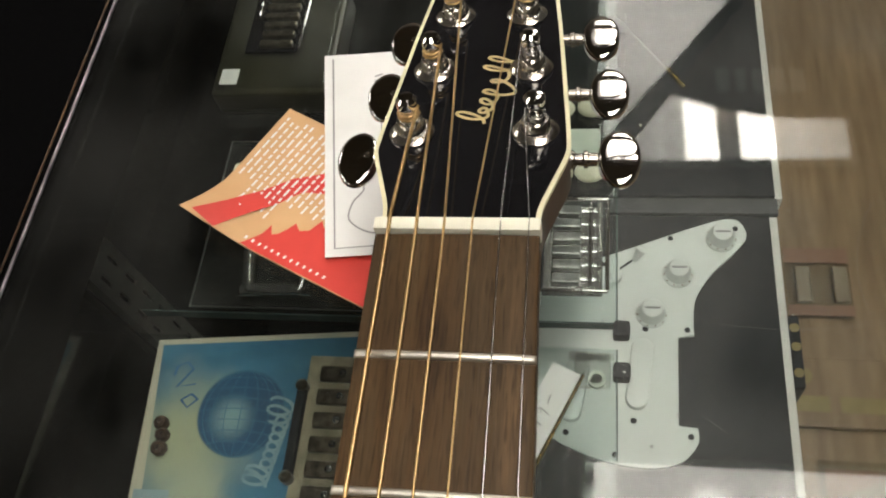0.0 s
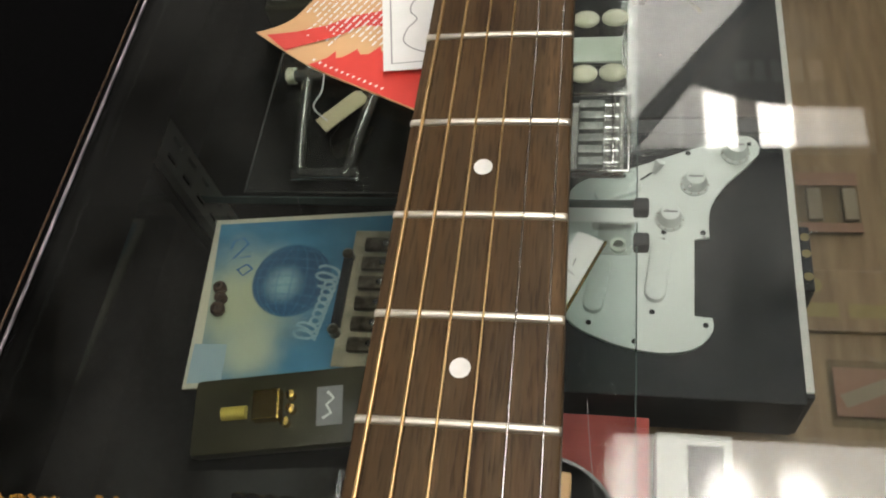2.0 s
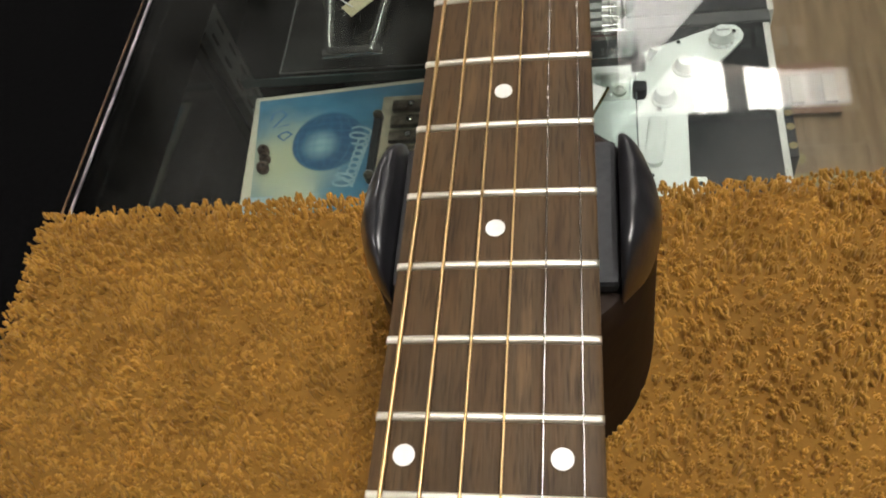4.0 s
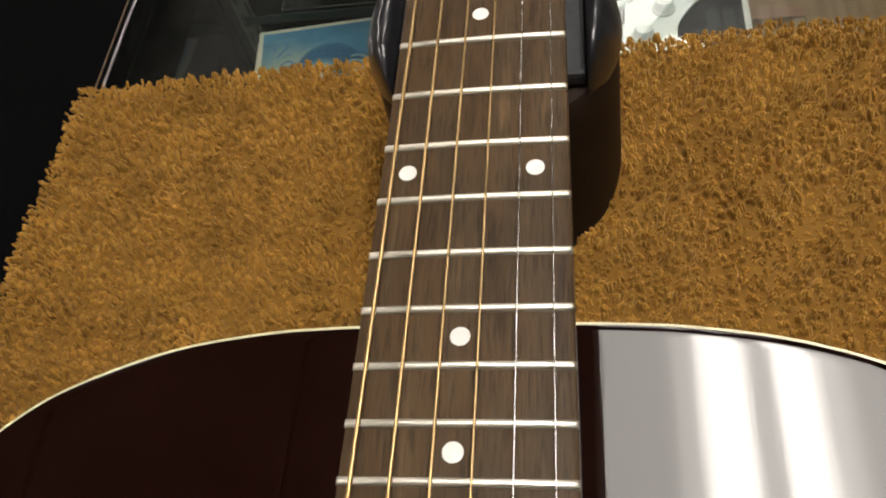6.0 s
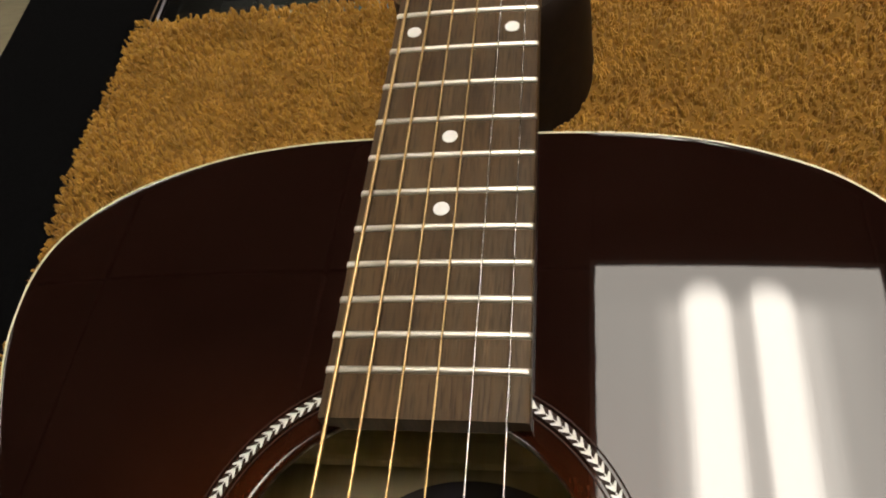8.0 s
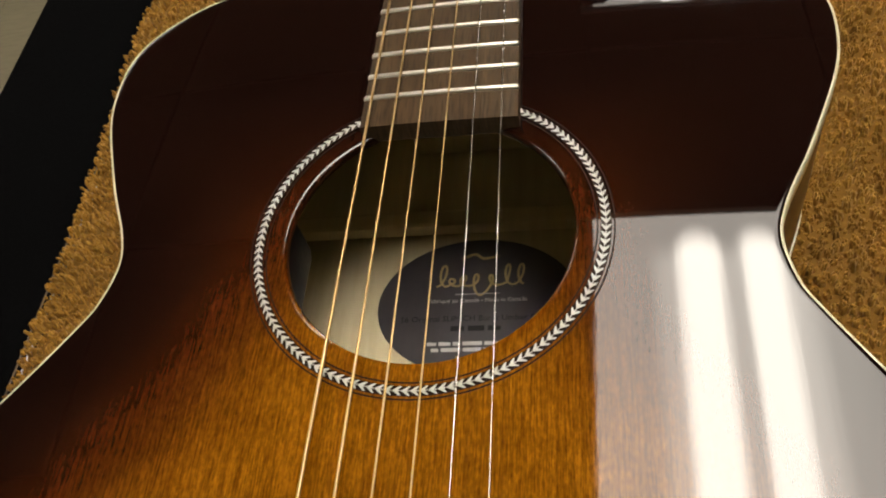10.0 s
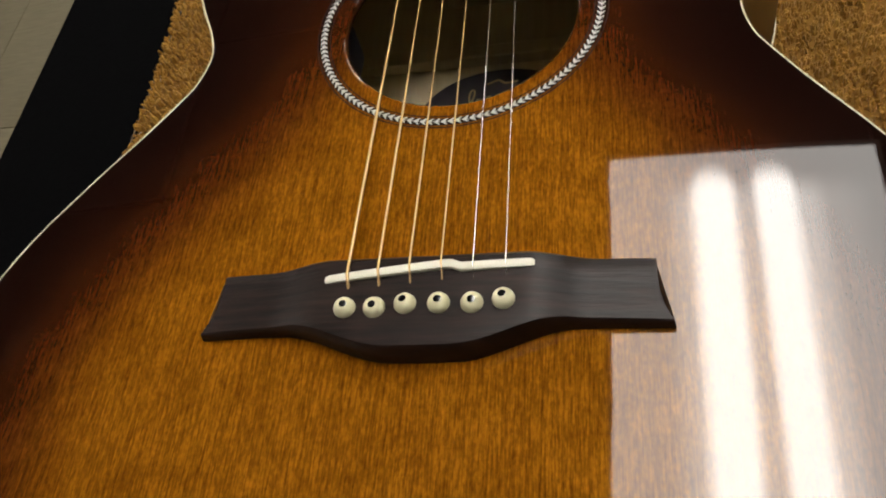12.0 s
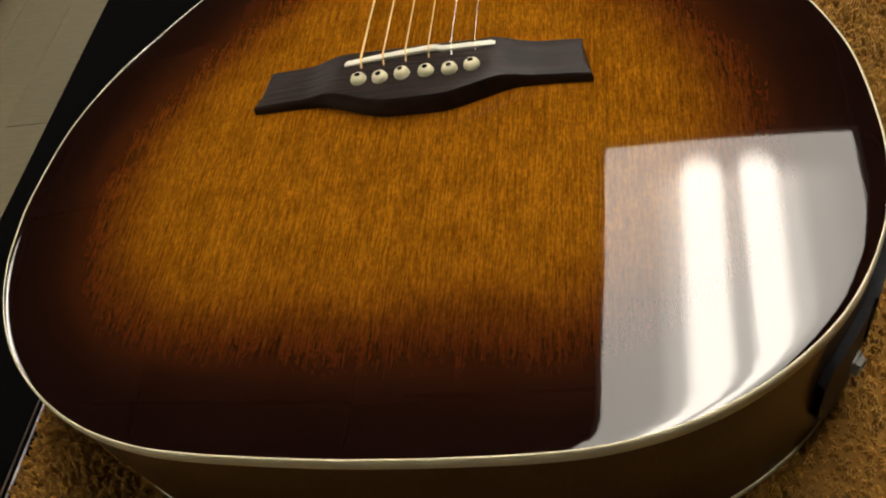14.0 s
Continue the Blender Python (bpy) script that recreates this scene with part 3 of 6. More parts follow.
def diffuser_light(name, x0, x1, y1, bands):
    """A lens sheet lit by two tubes behind it: bright bands over the tubes, dimmer between and beside them."""
    m, nt, p = nodes_of(name)
    tc = nt.nodes.new("ShaderNodeTexCoord")
    sep = nt.nodes.new("ShaderNodeSeparateXYZ")
    nt.links.new(tc.outputs["Object"], sep.inputs[0])
    mr = nt.nodes.new("ShaderNodeMapRange")
    mr.inputs["From Min"].default_value, mr.inputs["From Max"].default_value = x0, x1
    nt.links.new(sep.outputs[0], mr.inputs[0])
    r = ramp_node(nt, [(a, (b,) * 3) for a, b in bands], mr.outputs[0])
    r.color_ramp.interpolation = "EASE"
    end = nt.nodes.new("ShaderNodeMapRange")
    end.interpolation_type = "SMOOTHSTEP"
    end.inputs["From Min"].default_value, end.inputs["From Max"].default_value = y1 - 0.015, y1 - 0.100
    end.inputs["To Min"].default_value = 0.0
    # the tubes' round ends: the light starts earliest on each tube's middle line
    off = []
    for mid in (0.380, 0.598):
        gap = nt.nodes.new("ShaderNodeMath")
        gap.operation = "SUBTRACT"
        gap.inputs[1].default_value = x0 + mid * (x1 - x0)
        nt.links.new(sep.outputs[0], gap.inputs[0])
        two = nt.nodes.new("ShaderNodeMath")
        two.operation = "MULTIPLY"
        nt.links.new(gap.outputs[0], two.inputs[0])
        nt.links.new(gap.outputs[0], two.inputs[1])
        off.append(two.outputs[0])
    least, along = nt.nodes.new("ShaderNodeMath"), nt.nodes.new("ShaderNodeMath")
    least.operation, along.operation = "MINIMUM", "MULTIPLY_ADD"
    nt.links.new(off[0], least.inputs[0])
    nt.links.new(off[1], least.inputs[1])
    along.inputs[1].default_value = 12.0
    close = nt.nodes.new("ShaderNodeMath")
    close.operation = "MINIMUM"
    close.inputs[1].default_value = 0.0036
    nt.links.new(least.outputs[0], close.inputs[0])
    nt.links.new(close.outputs[0], along.inputs[0])
    nt.links.new(sep.outputs[1], along.inputs[2])
    nt.links.new(along.outputs[0], end.inputs[0])
    cap = nt.nodes.new("ShaderNodeMix")
    cap.inputs["A"].default_value = 0.26
    nt.links.new(end.outputs[0], cap.inputs["Factor"])
    nt.links.new(r.outputs[0], cap.inputs["B"])
    mul = nt.nodes.new("ShaderNodeMath")
    mul.operation = "MULTIPLY"
    mul.inputs[1].default_value = GLOW
    nt.links.new(cap.outputs[0], mul.inputs[0])
    p.inputs["Base Color"].default_value = (0.8, 0.8, 0.8, 1)
    p.inputs["Emission Color"].default_value = (1.0, 0.945, 0.870, 1)
    nt.links.new(mul.outputs[0], p.inputs["Emission Strength"])
    return m


for i, (x0, x1, y0, y1) in enumerate(LAMPS):
    lamp = thing("ceiling_and_fill_light", ((x0 + x1) / 2, (y0 + y1) / 2, CEIL), "white recessed fluorescent ceiling light with two glowing bands; some are unseen fill", "ceiling light", "ceiling lights")
    lens = [(x0 if i != 1 else 0.045, y0), (x1, y0), (x1, y1), (x0 if i != 1 else 0.045, y1)]
    part("diffuser", prism(bmesh.new(), lens, CEIL - 0.006, CEIL - 0.001), diffuser_light("lit_diffuser", x0, x1, y1 if i != 1 else 1.640, TUBES_FAR if i == 1 else TUBES), lamp)
    bm = bmesh.new()
    for q in ((x0 - 0.015, x0, y0 - 0.015, y1 + 0.015), (x1, x1 + 0.015, y0 - 0.015, y1 + 0.015), (x0, x1, y0 - 0.015, y0), (x0, x1, y1, y1 + 0.015)):
        box(bm, *q, CEIL - 0.008, CEIL + 0.004)
    part("frame", bm, M["housing"], lamp)

# a dark sign hung flat under the far light, with a black rail along its slanting edge
hs = thing("hanging_sign", (0.4, 1.7, 2.40), "dark grey brown sign with pale letters hung below a ceiling light", "sign")
part("panel", prism(bmesh.new(), [(0.210, 1.462), (0.275, 1.432), (0.340, 1.405), (0.410, 1.388), (0.475, 1.375), (0.590, 1.370), (0.690, 1.366), (0.690, 2.22), (0.705, 2.24)], 2.394, 2.402, 0.001), M["sign_cloth"], hs)
part("rail", prism(bmesh.new(), [(0.012, 1.256), (0.076, 1.256), (0.445, 1.826), (0.720, 2.251), (0.660, 2.200), (0.400, 1.826)], 2.384, 2.412, 0.002), M["cloth"], hs, "black slanting rail")
for k, (a, b) in enumerate(((0.325, 0.362), (0.372, 0.402), (0.414, 0.450), (0.462, 0.496), (0.508, 0.545))):
    part("pale_letter", boxed(a, b, 1.463 - 0.002 * k, 1.540 - 0.002 * k, 2.392, 2.3935), M["paper"], hs)
for x, y in ((0.10, 1.295), (0.66, 2.17), (0.66, 1.40), (0.66, 1.80)):
    part("wire", tube(bmesh.new(), [(x, y, 2.40), (x, y, CEIL - 0.007)], 0.0012, 6), M["standard"], hs)

# ---- counter ----
EDGE_TURN = pose(0, 0, 0, 0, 0, -0.75)   # the strip along the glass runs a little askew


def ledge_mesh():
    """Vinyl ledge: straight outside, cut askew along the glass."""
    bm = bmesh.new()
    inner = [EDGE_TURN @ Vector((-0.2210, y, 0)) for y in (-1.30, 1.10)]
    return prism(bm, [(-0.3240, -1.30), (inner[0].x, -1.30), (inner[1].x, 1.10), (-0.3240, 1.10)], 0.93, GLASS + 0.001, 0.0015)


cn = thing("display_counter", (0.2, -0.15, 0), "black shop display counter with a glass top and dark inside", "display counter")
part("side_panel", boxed(-0.322, -0.2895, -1.30, 1.10, 0, 0.93, 0.002), M["plexi"], cn, "glossy black side panel")
part("ledge", ledge_mesh(), M["vinyl"], cn, "matt black vinyl ledge")
part("trim_strip", boxed(-0.2212, -0.2198, -1.30, 1.10, GLASS + 0.0010, GLASS + 0.0022, 0.0005, EDGE_TURN), M["trim"], cn, "scuffed metal edge strip")
part("edge_bead", boxed(-0.2255, -0.2246, -1.30, 1.10, GLASS + 0.0010, GLASS + 0.0018, 0.0004, EDGE_TURN), M["worn_edge"], cn, "worn brown edge of the vinyl")
part("side_panel", boxed(0.75, 0.80, -1.30, 1.10, 0, GLASS, 0.002), M["vinyl"], cn)
part("back_panel", boxed(-0.290, 0.75, 1.05, 1.10, 0, GLASS, 0.002), M["vinyl"], cn)
part("front_panel", boxed(-0.290, 0.75, -1.30, -1.25, 0, GLASS, 0.002), M["vinyl"], cn)
part("base_board", boxed(-0.290, 0.0, -1.25, 1.05, DECK - 0.05, DECK - 0.03), M["cloth"], cn, "black cloth-covered base")
part("base_board", boxed(0.0005, 0.75, -1.25, 1.05, DECK - 0.03, DECK - 0.002, 0.0015), M["deck"], cn, "brown wood-grain base board")
top_pane = part("glass_top", boxed(-0.2350, 0.75, -1.25, 1.05, GLASS - 0.006, GLASS - 0.0002), M["glass"], cn, "clear glass with dust, scratches and a painted haze")
for y0, y1 in ((0.1205, 0.90), (-0.75, 0.102)):
    sh = part("glass_shelf", boxed(-0.280, 0.051, y0, y1, SHELF - 0.009, SHELF), M["shelf_glass"], cn, "greenish glass shelf")
    if y0 > 0:
        part("edge", boxed(-0.280, 0.0508, y0 - 0.0012, y0 - 0.0002, SHELF - 0.009, SHELF), M["glass_edge"], sh)
    part("edge", boxed(0.0512, 0.052, y0, y1, SHELF - 0.009, SHELF), M["glass_edge"], sh)
for y in (0.1165, 0.0878):
    part("shelf_clip", boxed(0.0490, 0.0600, y - 0.0055, y + 0.0055, SHELF - 0.010, SHELF + 0.002, 0.0025), M["rubber"], cn, "black rubber shelf clip")


def slotted_standard(x, y):
    bm = bmesh.new()
    w, z = 0.032, 0.60
    box(bm, x, x + 0.002, y - w / 2, y - w / 2 + 0.0062, z, 0.928)
    box(bm, x, x + 0.002, y + w / 2 - 0.0062, y + w / 2, z, 0.928)
    box(bm, x, x + 0.002, y - 0.0055, y + 0.0055, z, 0.928)
    k = z
    while k < 0.91:
        for a, b in ((-w / 2 + 0.0062, -0.0055), (0.0055, w / 2 - 0.0062)):
            box(bm, x, x + 0.002, y + a, y + b, k, k + 0.011)
        k += 0.026
    box(bm, x - 0.006, x, y - w / 2, y - w / 2 + 0.002, z, 0.928)
    box(bm, x - 0.006, x, y + w / 2 - 0.002, y + w / 2, z, 0.928)
    return bm


part("shelf_standard", slotted_standard(-0.2820, 0.125), M["standard"], cn, "grey slotted steel shelf standard")


# ---- towel ----
def towel_materials():
    m, nt, p = nodes_of("towel_pile")
    geo = nt.nodes.new("ShaderNodeNewGeometry")
    one = ramp_node(nt, [(0.0, (0.262, 0.131, 0.020)), (0.5, (0.304, 0.155, 0.025)), (1.0, (0.345, 0.182, 0.033))], geo.outputs["Random Per Island"])
    wide = ramp_node(nt, [(0.36, (0.66, 0.64, 0.56)), (0.50, (0.92, 0.92, 0.90)), (0.64, (1.08, 1.06, 1.02))], noise_node(nt, 42, 5, rough=0.65))
    mx = nt.nodes.new("ShaderNodeMixRGB")
    mx.blend_type, mx.inputs[0].default_value = "MULTIPLY", 1.0
    nt.links.new(one.outputs[0], mx.inputs[1])
    nt.links.new(wide.outputs[0], mx.inputs[2])
    nt.links.new(mx.outputs[0], p.inputs["Base Color"])
    p.inputs["Roughness"].default_value = 0.9
    p.inputs["Specular IOR Level"].default_value = 0.15
    p.inputs["Sheen Weight"].default_value = 0.05
    M["pile"] = m
    # darker than the pile: shade in the gaps between tufts is put into this colour
    M["towel"] = surf("towel_base", (0.15, 0.072, 0.012), (0.20, 0.100, 0.018), 300, rough=0.95, bump=0.4, spec=0.1)


towel_materials()
TX0, TX1, TY0, TY1 = -0.2260, 0.40, -0.98, -0.1590


def towel_height(x, y):
    """Soft folds; the guitar presses the towel down under its back."""
    return 0.0085 + 0.0032 * (noise.noise(Vector((x * 9, y * 9, 0.3))) + 0.6 * noise.noise(Vector((x * 28, y * 28, 2.0))) + 0.5 * noise.noise(Vector((x * 85, y * 85, 4.0))))


def edge_skew(x, y):
    """The towel lies a little askew: its far hem runs away from the counter's edge."""
    return 0.016 * x * min(1, max(0, (y + 0.45) / 0.25))


def side_skew(x, y):
    """The hem along the counter's edge bulges out near the far corner and draws in beside the waist."""
    if x > -0.15:
        return 0.0
    return (-0.15 - x) / 0.076 * (0.0035 - 0.0090 * min(1, max(0, (y + 0.44) / 0.18)))


def towel_base():
    bm = bmesh.new()
    nx, ny = 70, 96
    grid = []
    for j in range(ny + 1):
        row = []
        for i in range(nx + 1):
            x, y = TX0 + (TX1 - TX0) * i / nx, TY0 + (TY1 - TY0) * j / ny
            x += (0.004 * noise.noise(Vector((0, y * 14, 5))) if i == 0 else 0) + side_skew(x, y)
            y += (0.0025 * noise.noise(Vector((x * 14, 0, 8))) if j == ny else 0) + edge_skew(x, y)
            edge = min(i, nx - i, j, ny - j)
            z = GLASS + 0.001 + (towel_height(x, y) if edge > 0 else 0.0005)
            row.append(bm.verts.new((x, y, z)))
        grid.append(row)
    for j in range(ny):
        for i in range(nx):
            bm.faces.new((grid[j][i], grid[j][i + 1], grid[j + 1][i + 1], grid[j + 1][i]))
    return bm


def towel_pile(step=0.00128):
    """Every loop of the pile: a small blunt bent tuft, drawn together with its neighbours into clumps."""
    rnd = np.random.RandomState(7)
    xs = np.arange(TX0 + 0.001, 0.33, step)
    ys = np.arange(-0.93, TY1 + 0.0005, step)
    X, Y = (g.ravel() for g in np.meshgrid(xs, ys))
    X = X + rnd.uniform(-0.6, 0.6, X.size) * step
    Y = Y + rnd.uniform(-0.6, 0.6, Y.size) * step
    keep = ~((np.hypot(X / 0.044, (Y + 0.218) / 0.052) < 1))
    keep &= ~((np.abs(X) < 0.105) & (Y < -0.38) & (Y > -0.80)) & ~((np.abs(X) < 0.160) & (Y < -0.59) & (Y > -0.765))
    X, Y = X[keep], Y[keep]
    Y = Y + 0.016 * X * np.clip((Y + 0.45) / 0.25, 0, 1)
    X = X + np.where(X < -0.15, (-0.15 - X) / 0.076 * (0.0035 - 0.0090 * np.clip((Y + 0.44) / 0.18, 0, 1)), 0)
    n = X.size
    base = np.array([towel_height(x, y) for x, y in zip(X, Y)])
    # clumps: each tuft leans towards the nearest of a scatter of clump middles
    cell = 0.0048
    ci, cj = np.floor(X / cell).astype(int), np.floor(Y / cell).astype(int)
    best, second, mx, my, own = np.full(n, 9.0), np.full(n, 9.0), np.zeros(n), np.zeros(n), np.zeros(n)
    for di in (-1, 0, 1):
        for dj in (-1, 0, 1):
            a, b = ci + di, cj + dj
            h = np.sin(a * 127.1 + b * 311.7) * 43758.5453
            g = np.sin(a * 269.5 + b * 183.3) * 43758.5453
            px, py = (a + h - np.floor(h)) * cell, (b + g - np.floor(g)) * cell
            d = np.hypot(X - px, Y - py)
            near = d < best
            second = np.where(near, best, np.minimum(second, d))
            best, mx, my, own = np.where(near, d, best), np.where(near, px, mx), np.where(near, py, my), np.where(near, g - np.floor(g), own)
    drift_x = np.array([noise.noise(Vector((x * 40, y * 34, 11))) for x, y in zip(X, Y)])
    drift_y = np.array([noise.noise(Vector((x * 40, y * 34, 31))) for x, y in zip(X, Y)])
    inner = np.clip((second - best) / 0.0017, 0, 1)
    tall = rnd.uniform(0.0034, 0.0046, n) * (0.20 + 0.80 * inner) * (0.78 + 0.44 * own)
    tall = tall * np.where((X < TX0 + 0.005) | (Y > TY1 - 0.005), 0.72, 1.0)
    thick = rnd.uniform(0.00066, 0.00108, n)
    spin = rnd.uniform(0, 2 * np.pi, n)
    dx = (mx - X) / 0.0070 + drift_x * 0.45 + rnd.normal(0, 0.20, n) - 0.25 * (X < TX0 + 0.006)
    dy = (my - Y) / 0.0070 + drift_y * 0.45 + 0.15 + rnd.normal(0, 0.20, n) + 0.10 * (Y > TY1 - 0.006)
    z0 = GLASS + 0.0014 + base - 0.0022 * (1 - inner) - 0.0014 * (1 - own)
    V = np.zeros((n, 7, 3))
    for k in range(3):
        a = spin + k * 2 * np.pi / 3
        for lev, (h, w) in enumerate(((-0.1, 0.85), (0.72, 1.0))):
            V[:, lev * 3 + k, 0] = X + thick * w * np.cos(a) + dx * tall * h * 0.8
            V[:, lev * 3 + k, 1] = Y + thick * w * np.sin(a) + dy * tall * h * 0.8
            V[:, lev * 3 + k, 2] = z0 + tall * h
    V[:, 6, 0], V[:, 6, 1], V[:, 6, 2] = X + dx * tall * 0.8, Y + dy * tall * 0.8, z0 + tall
    off = (np.arange(n) * 7)[:, None, None]
    quads = np.array([[0, 1, 4, 3], [1, 2, 5, 4], [2, 0, 3, 5]])[None] + off
    tris = np.array([[3, 4, 6], [4, 5, 6], [5, 3, 6]])[None] + off
    me = bpy.data.meshes.new("pile")
    me.vertices.add(n * 7)
    me.vertices.foreach_set("co", V.ravel())
    loops = np.concatenate([quads.reshape(n, -1), tris.reshape(n, -1)], axis=1).ravel()
    sizes = np.tile([4, 4, 4, 3, 3, 3], n)
    me.loops.add(loops.size)
    me.loops.foreach_set("vertex_index", loops.astype(np.int32))
    me.polygons.add(sizes.size)
    me.polygons.foreach_set("loop_start", np.concatenate([[0], np.cumsum(sizes)[:-1]]).astype(np.int32))
    me.update(calc_edges=True)
    me.shade_smooth()
    me.materials.append(M["pile"])
    return me


tw = thing("towel", (0.1, -0.6, GLASS), "thick golden brown terry towel spread on the counter", "towel")
part("cloth", towel_base(), M["towel"], tw, smooth=80)
pile = new("pile", towel_pile())
pile.parent, pile.matrix_parent_inverse = tw, Matrix.Translation(tw.location).inverted()
tagged(pile, "golden brown terry loops", kind="stuff")


# ---- guitar ----
HOLE = (0.0, -0.50195, 0.0497)
# right half of the body's outline from the neck down to the tail, about its own middle line
HALF = [(0.0, -0.3502), (0.0404, -0.3510), (0.0609, -0.3527), (0.0814, -0.3564), (0.1012, -0.3631), (0.1197, -0.3726), (0.1348, -0.3866), (0.1418, -0.4000), (0.1436, -0.4165),
        (0.1403, -0.4394), (0.1274, -0.4733), (0.1168, -0.4960), (0.1131, -0.5105), (0.1158, -0.5260), (0.1210, -0.5360), (0.1344, -0.5563), (0.1514, -0.5800), (0.1703, -0.6100),
        (0.1843, -0.6471), (0.1889, -0.6890), (0.1876, -0.7125), (0.1834, -0.7340), (0.1748, -0.7552), (0.1628, -0.7740), (0.1470, -0.7900), (0.1288, -0.8032), (0.1088, -0.8130),
        (0.0871, -0.8194), (0.0649, -0.8226), (0.0320, -0.8246), (0.0, -0.8254)]
OUTLINE = spline([(s * x - 0.00123 + 0.0129 * (y + 0.6), y) for s, part_of in ((1, HALF), (-1, HALF[-2:0:-1])) for x, y in part_of], 8, True)


def offset(loop, d):
    """The closed outline moved outwards by d."""
    n, out = len(loop), []
    for i in range(n):
        t = (loop[(i + 1) % n] - loop[i - 1]).normalized()
        out.append(loop[i] + d * Vector((-t.y, t.x)))
    return out


SIGN = 1.0 if offset(OUTLINE, 1.0)[0].y > OUTLINE[0].y else -1.0


def grow(d):
    return offset(OUTLINE, SIGN * d)


def top_dome(x, y):
    """How far the gently arched top lies over or under the plane of its middle."""
    u, v = x * x / (abs(x) + 0.03), y + 0.6
    return (-0.00102 * u + 0.00427 * v - 0.0354 * u * u + 0.0487 * u * v - 0.0047 * v * v - 0.260 * u ** 3 - 0.121 * u * u * v - 0.128 * u * v * v - 0.104 * v ** 3)


def top_z(x, y):
    return TOP + top_dome(x, y)


def soundboard():
    """Rings from the sound hole out to the edge; the lacquered edge rolls over."""
    loop = grow(-0.0007)
    polar = sorted((math.atan2(p.y - HOLE[1], p.x), (p - Vector((0, HOLE[1]))).length) for p in loop)
    ang, rad = [a for a, _ in polar], [r for _, r in polar]
    ang, rad = [ang[-1] - 2 * math.pi] + ang + [ang[0] + 2 * math.pi], [rad[-1]] + rad + [rad[0]]
    bm, n, rings = bmesh.new(), 320, []
    depth = bm.verts.layers.float.new("inset")
    rim_xy = np.array([tuple(p) for p in OUTLINE])
    steps = [0.0, 0.004, 0.010, 0.018] + [k / 30 for k in range(1, 30)] + [0.982, 0.990, 0.996, 1.0]
    for s in steps:
        ring = []
        for k in range(n):
            a = -math.pi + 2 * math.pi * k / n
            r1 = float(np.interp(a, ang, rad))
            r = HOLE[2] + (r1 - HOLE[2]) * s
            x, y = r * math.cos(a), HOLE[1] + r * math.sin(a)
            ring.append(bm.verts.new((x, y, TOP + top_dome(x, y) - {0.0: 0.0013, 0.004: 0.0006, 0.010: 0.0002, 0.990: 0.00004, 0.996: 0.00012, 1.0: 0.0003}.get(s, 0))))
            ring[-1][depth] = float(np.hypot(*(rim_xy - (x, y)).T).min())
        rings.append(ring)
    low = [bm.verts.new((v.co.x, v.co.y, TOP - 0.003)) for v in rings[0]]
    for a, b in zip([low] + rings, rings):
        for k in range(n):
            bm.faces.new((a[k], a[(k + 1) % n], b[(k + 1) % n], b[k]))
    bmesh.ops.recalc_face_normals(bm, faces=bm.faces[:])
    if sum(f.normal.z for f in bm.faces) < 0:
        bmesh.ops.reverse_faces(bm, faces=bm.faces[:])
    return bm


def band(loop_a, loop_b, rows):
    """A closed strip round the outline: rows of (mix between the two loops, height)."""
    bm, n, rings = bmesh.new(), len(loop_a), []
    for w, z in rows:
        rings.append([bm.verts.new((*(a.lerp(b, w)), z + (top_dome(a.x, a.y) if z > 1.05 else 0))) for a, b in zip(loop_a, loop_b)])
    for a, b in zip(rings, rings[1:]):
        for k in range(n):
            bm.faces.new((a[k], a[(k + 1) % n], b[(k + 1) % n], b[k]))
    bmesh.ops.recalc_face_normals(bm, faces=bm.faces[:])
    return bm


def flat(loop, z):
    bm = bmesh.new()
    bm.faces.new([bm.verts.new((p.x, p.y, z)) for p in loop])
    bmesh.ops.triangulate(bm, faces=bm.faces[:])
    return bm


gt = thing("acoustic_guitar", (0, -0.6, BACK), "glossy sunburst steel-string acoustic guitar lying on a brown towel", "guitar")
part("soundboard", soundboard(), M["burst"], gt, "amber to dark brown sunburst lacquered cedar", smooth=50)
part("binding", band(grow(-0.0009), grow(0.0004), [(0, TOP - 0.001), (0.05, TOP - 0.0001), (0.45, TOP), (0.85, TOP - 0.0008), (1.0, TOP - 0.0026), (1.0, TOP - 0.0062), (0.7, TOP - 0.0066)]), M["cream"], gt, "cream binding", smooth=60)
part("sides", band(OUTLINE, grow(-0.0025), [(0, TOP - 0.005), (0, BACK + 0.004), (1, BACK + 0.004), (1, TOP - 0.005), (0, TOP - 0.005)]), [M["side_wood"]], gt, "dark reddish brown wood", smooth=40)
part("back_binding", band(grow(-0.003), grow(0.0006), [(0.3, BACK + 0.0048), (1, BACK + 0.0042), (1.0, BACK + 0.0008), (0.6, BACK + 0.0)]), M["cream"], gt, "cream binding", smooth=60)
part("back", flat(grow(-0.002), BACK + 0.003), M["inner_wood"], gt, "pale unfinished wood inside")
part("side_lining", band(grow(-0.0027), grow(-0.0032), [(0, BACK + 0.0042), (0, TOP - 0.0045), (1, TOP - 0.0045)]), M["inner_wood"], gt, "pale unfinished wood inside", smooth=40)
part("top_lining", ring_strip(bmesh.new(), 0, HOLE[1], HOLE[2] + 0.0012, 0.110, TOP - 0.0046, 96), M["inner_wood"], gt, "pale unfinished wood under the top")
for y, hh, w in ((-0.433, 0.011, 0.010), (-0.585, 0.012, 0.012), (-0.70, 0.012, 0.012)):
    part("brace", boxed(-0.12, 0.12, y - w / 2, y + w / 2, BACK + 0.0031, BACK + hh, 0.002), M["inner_wood"], gt)
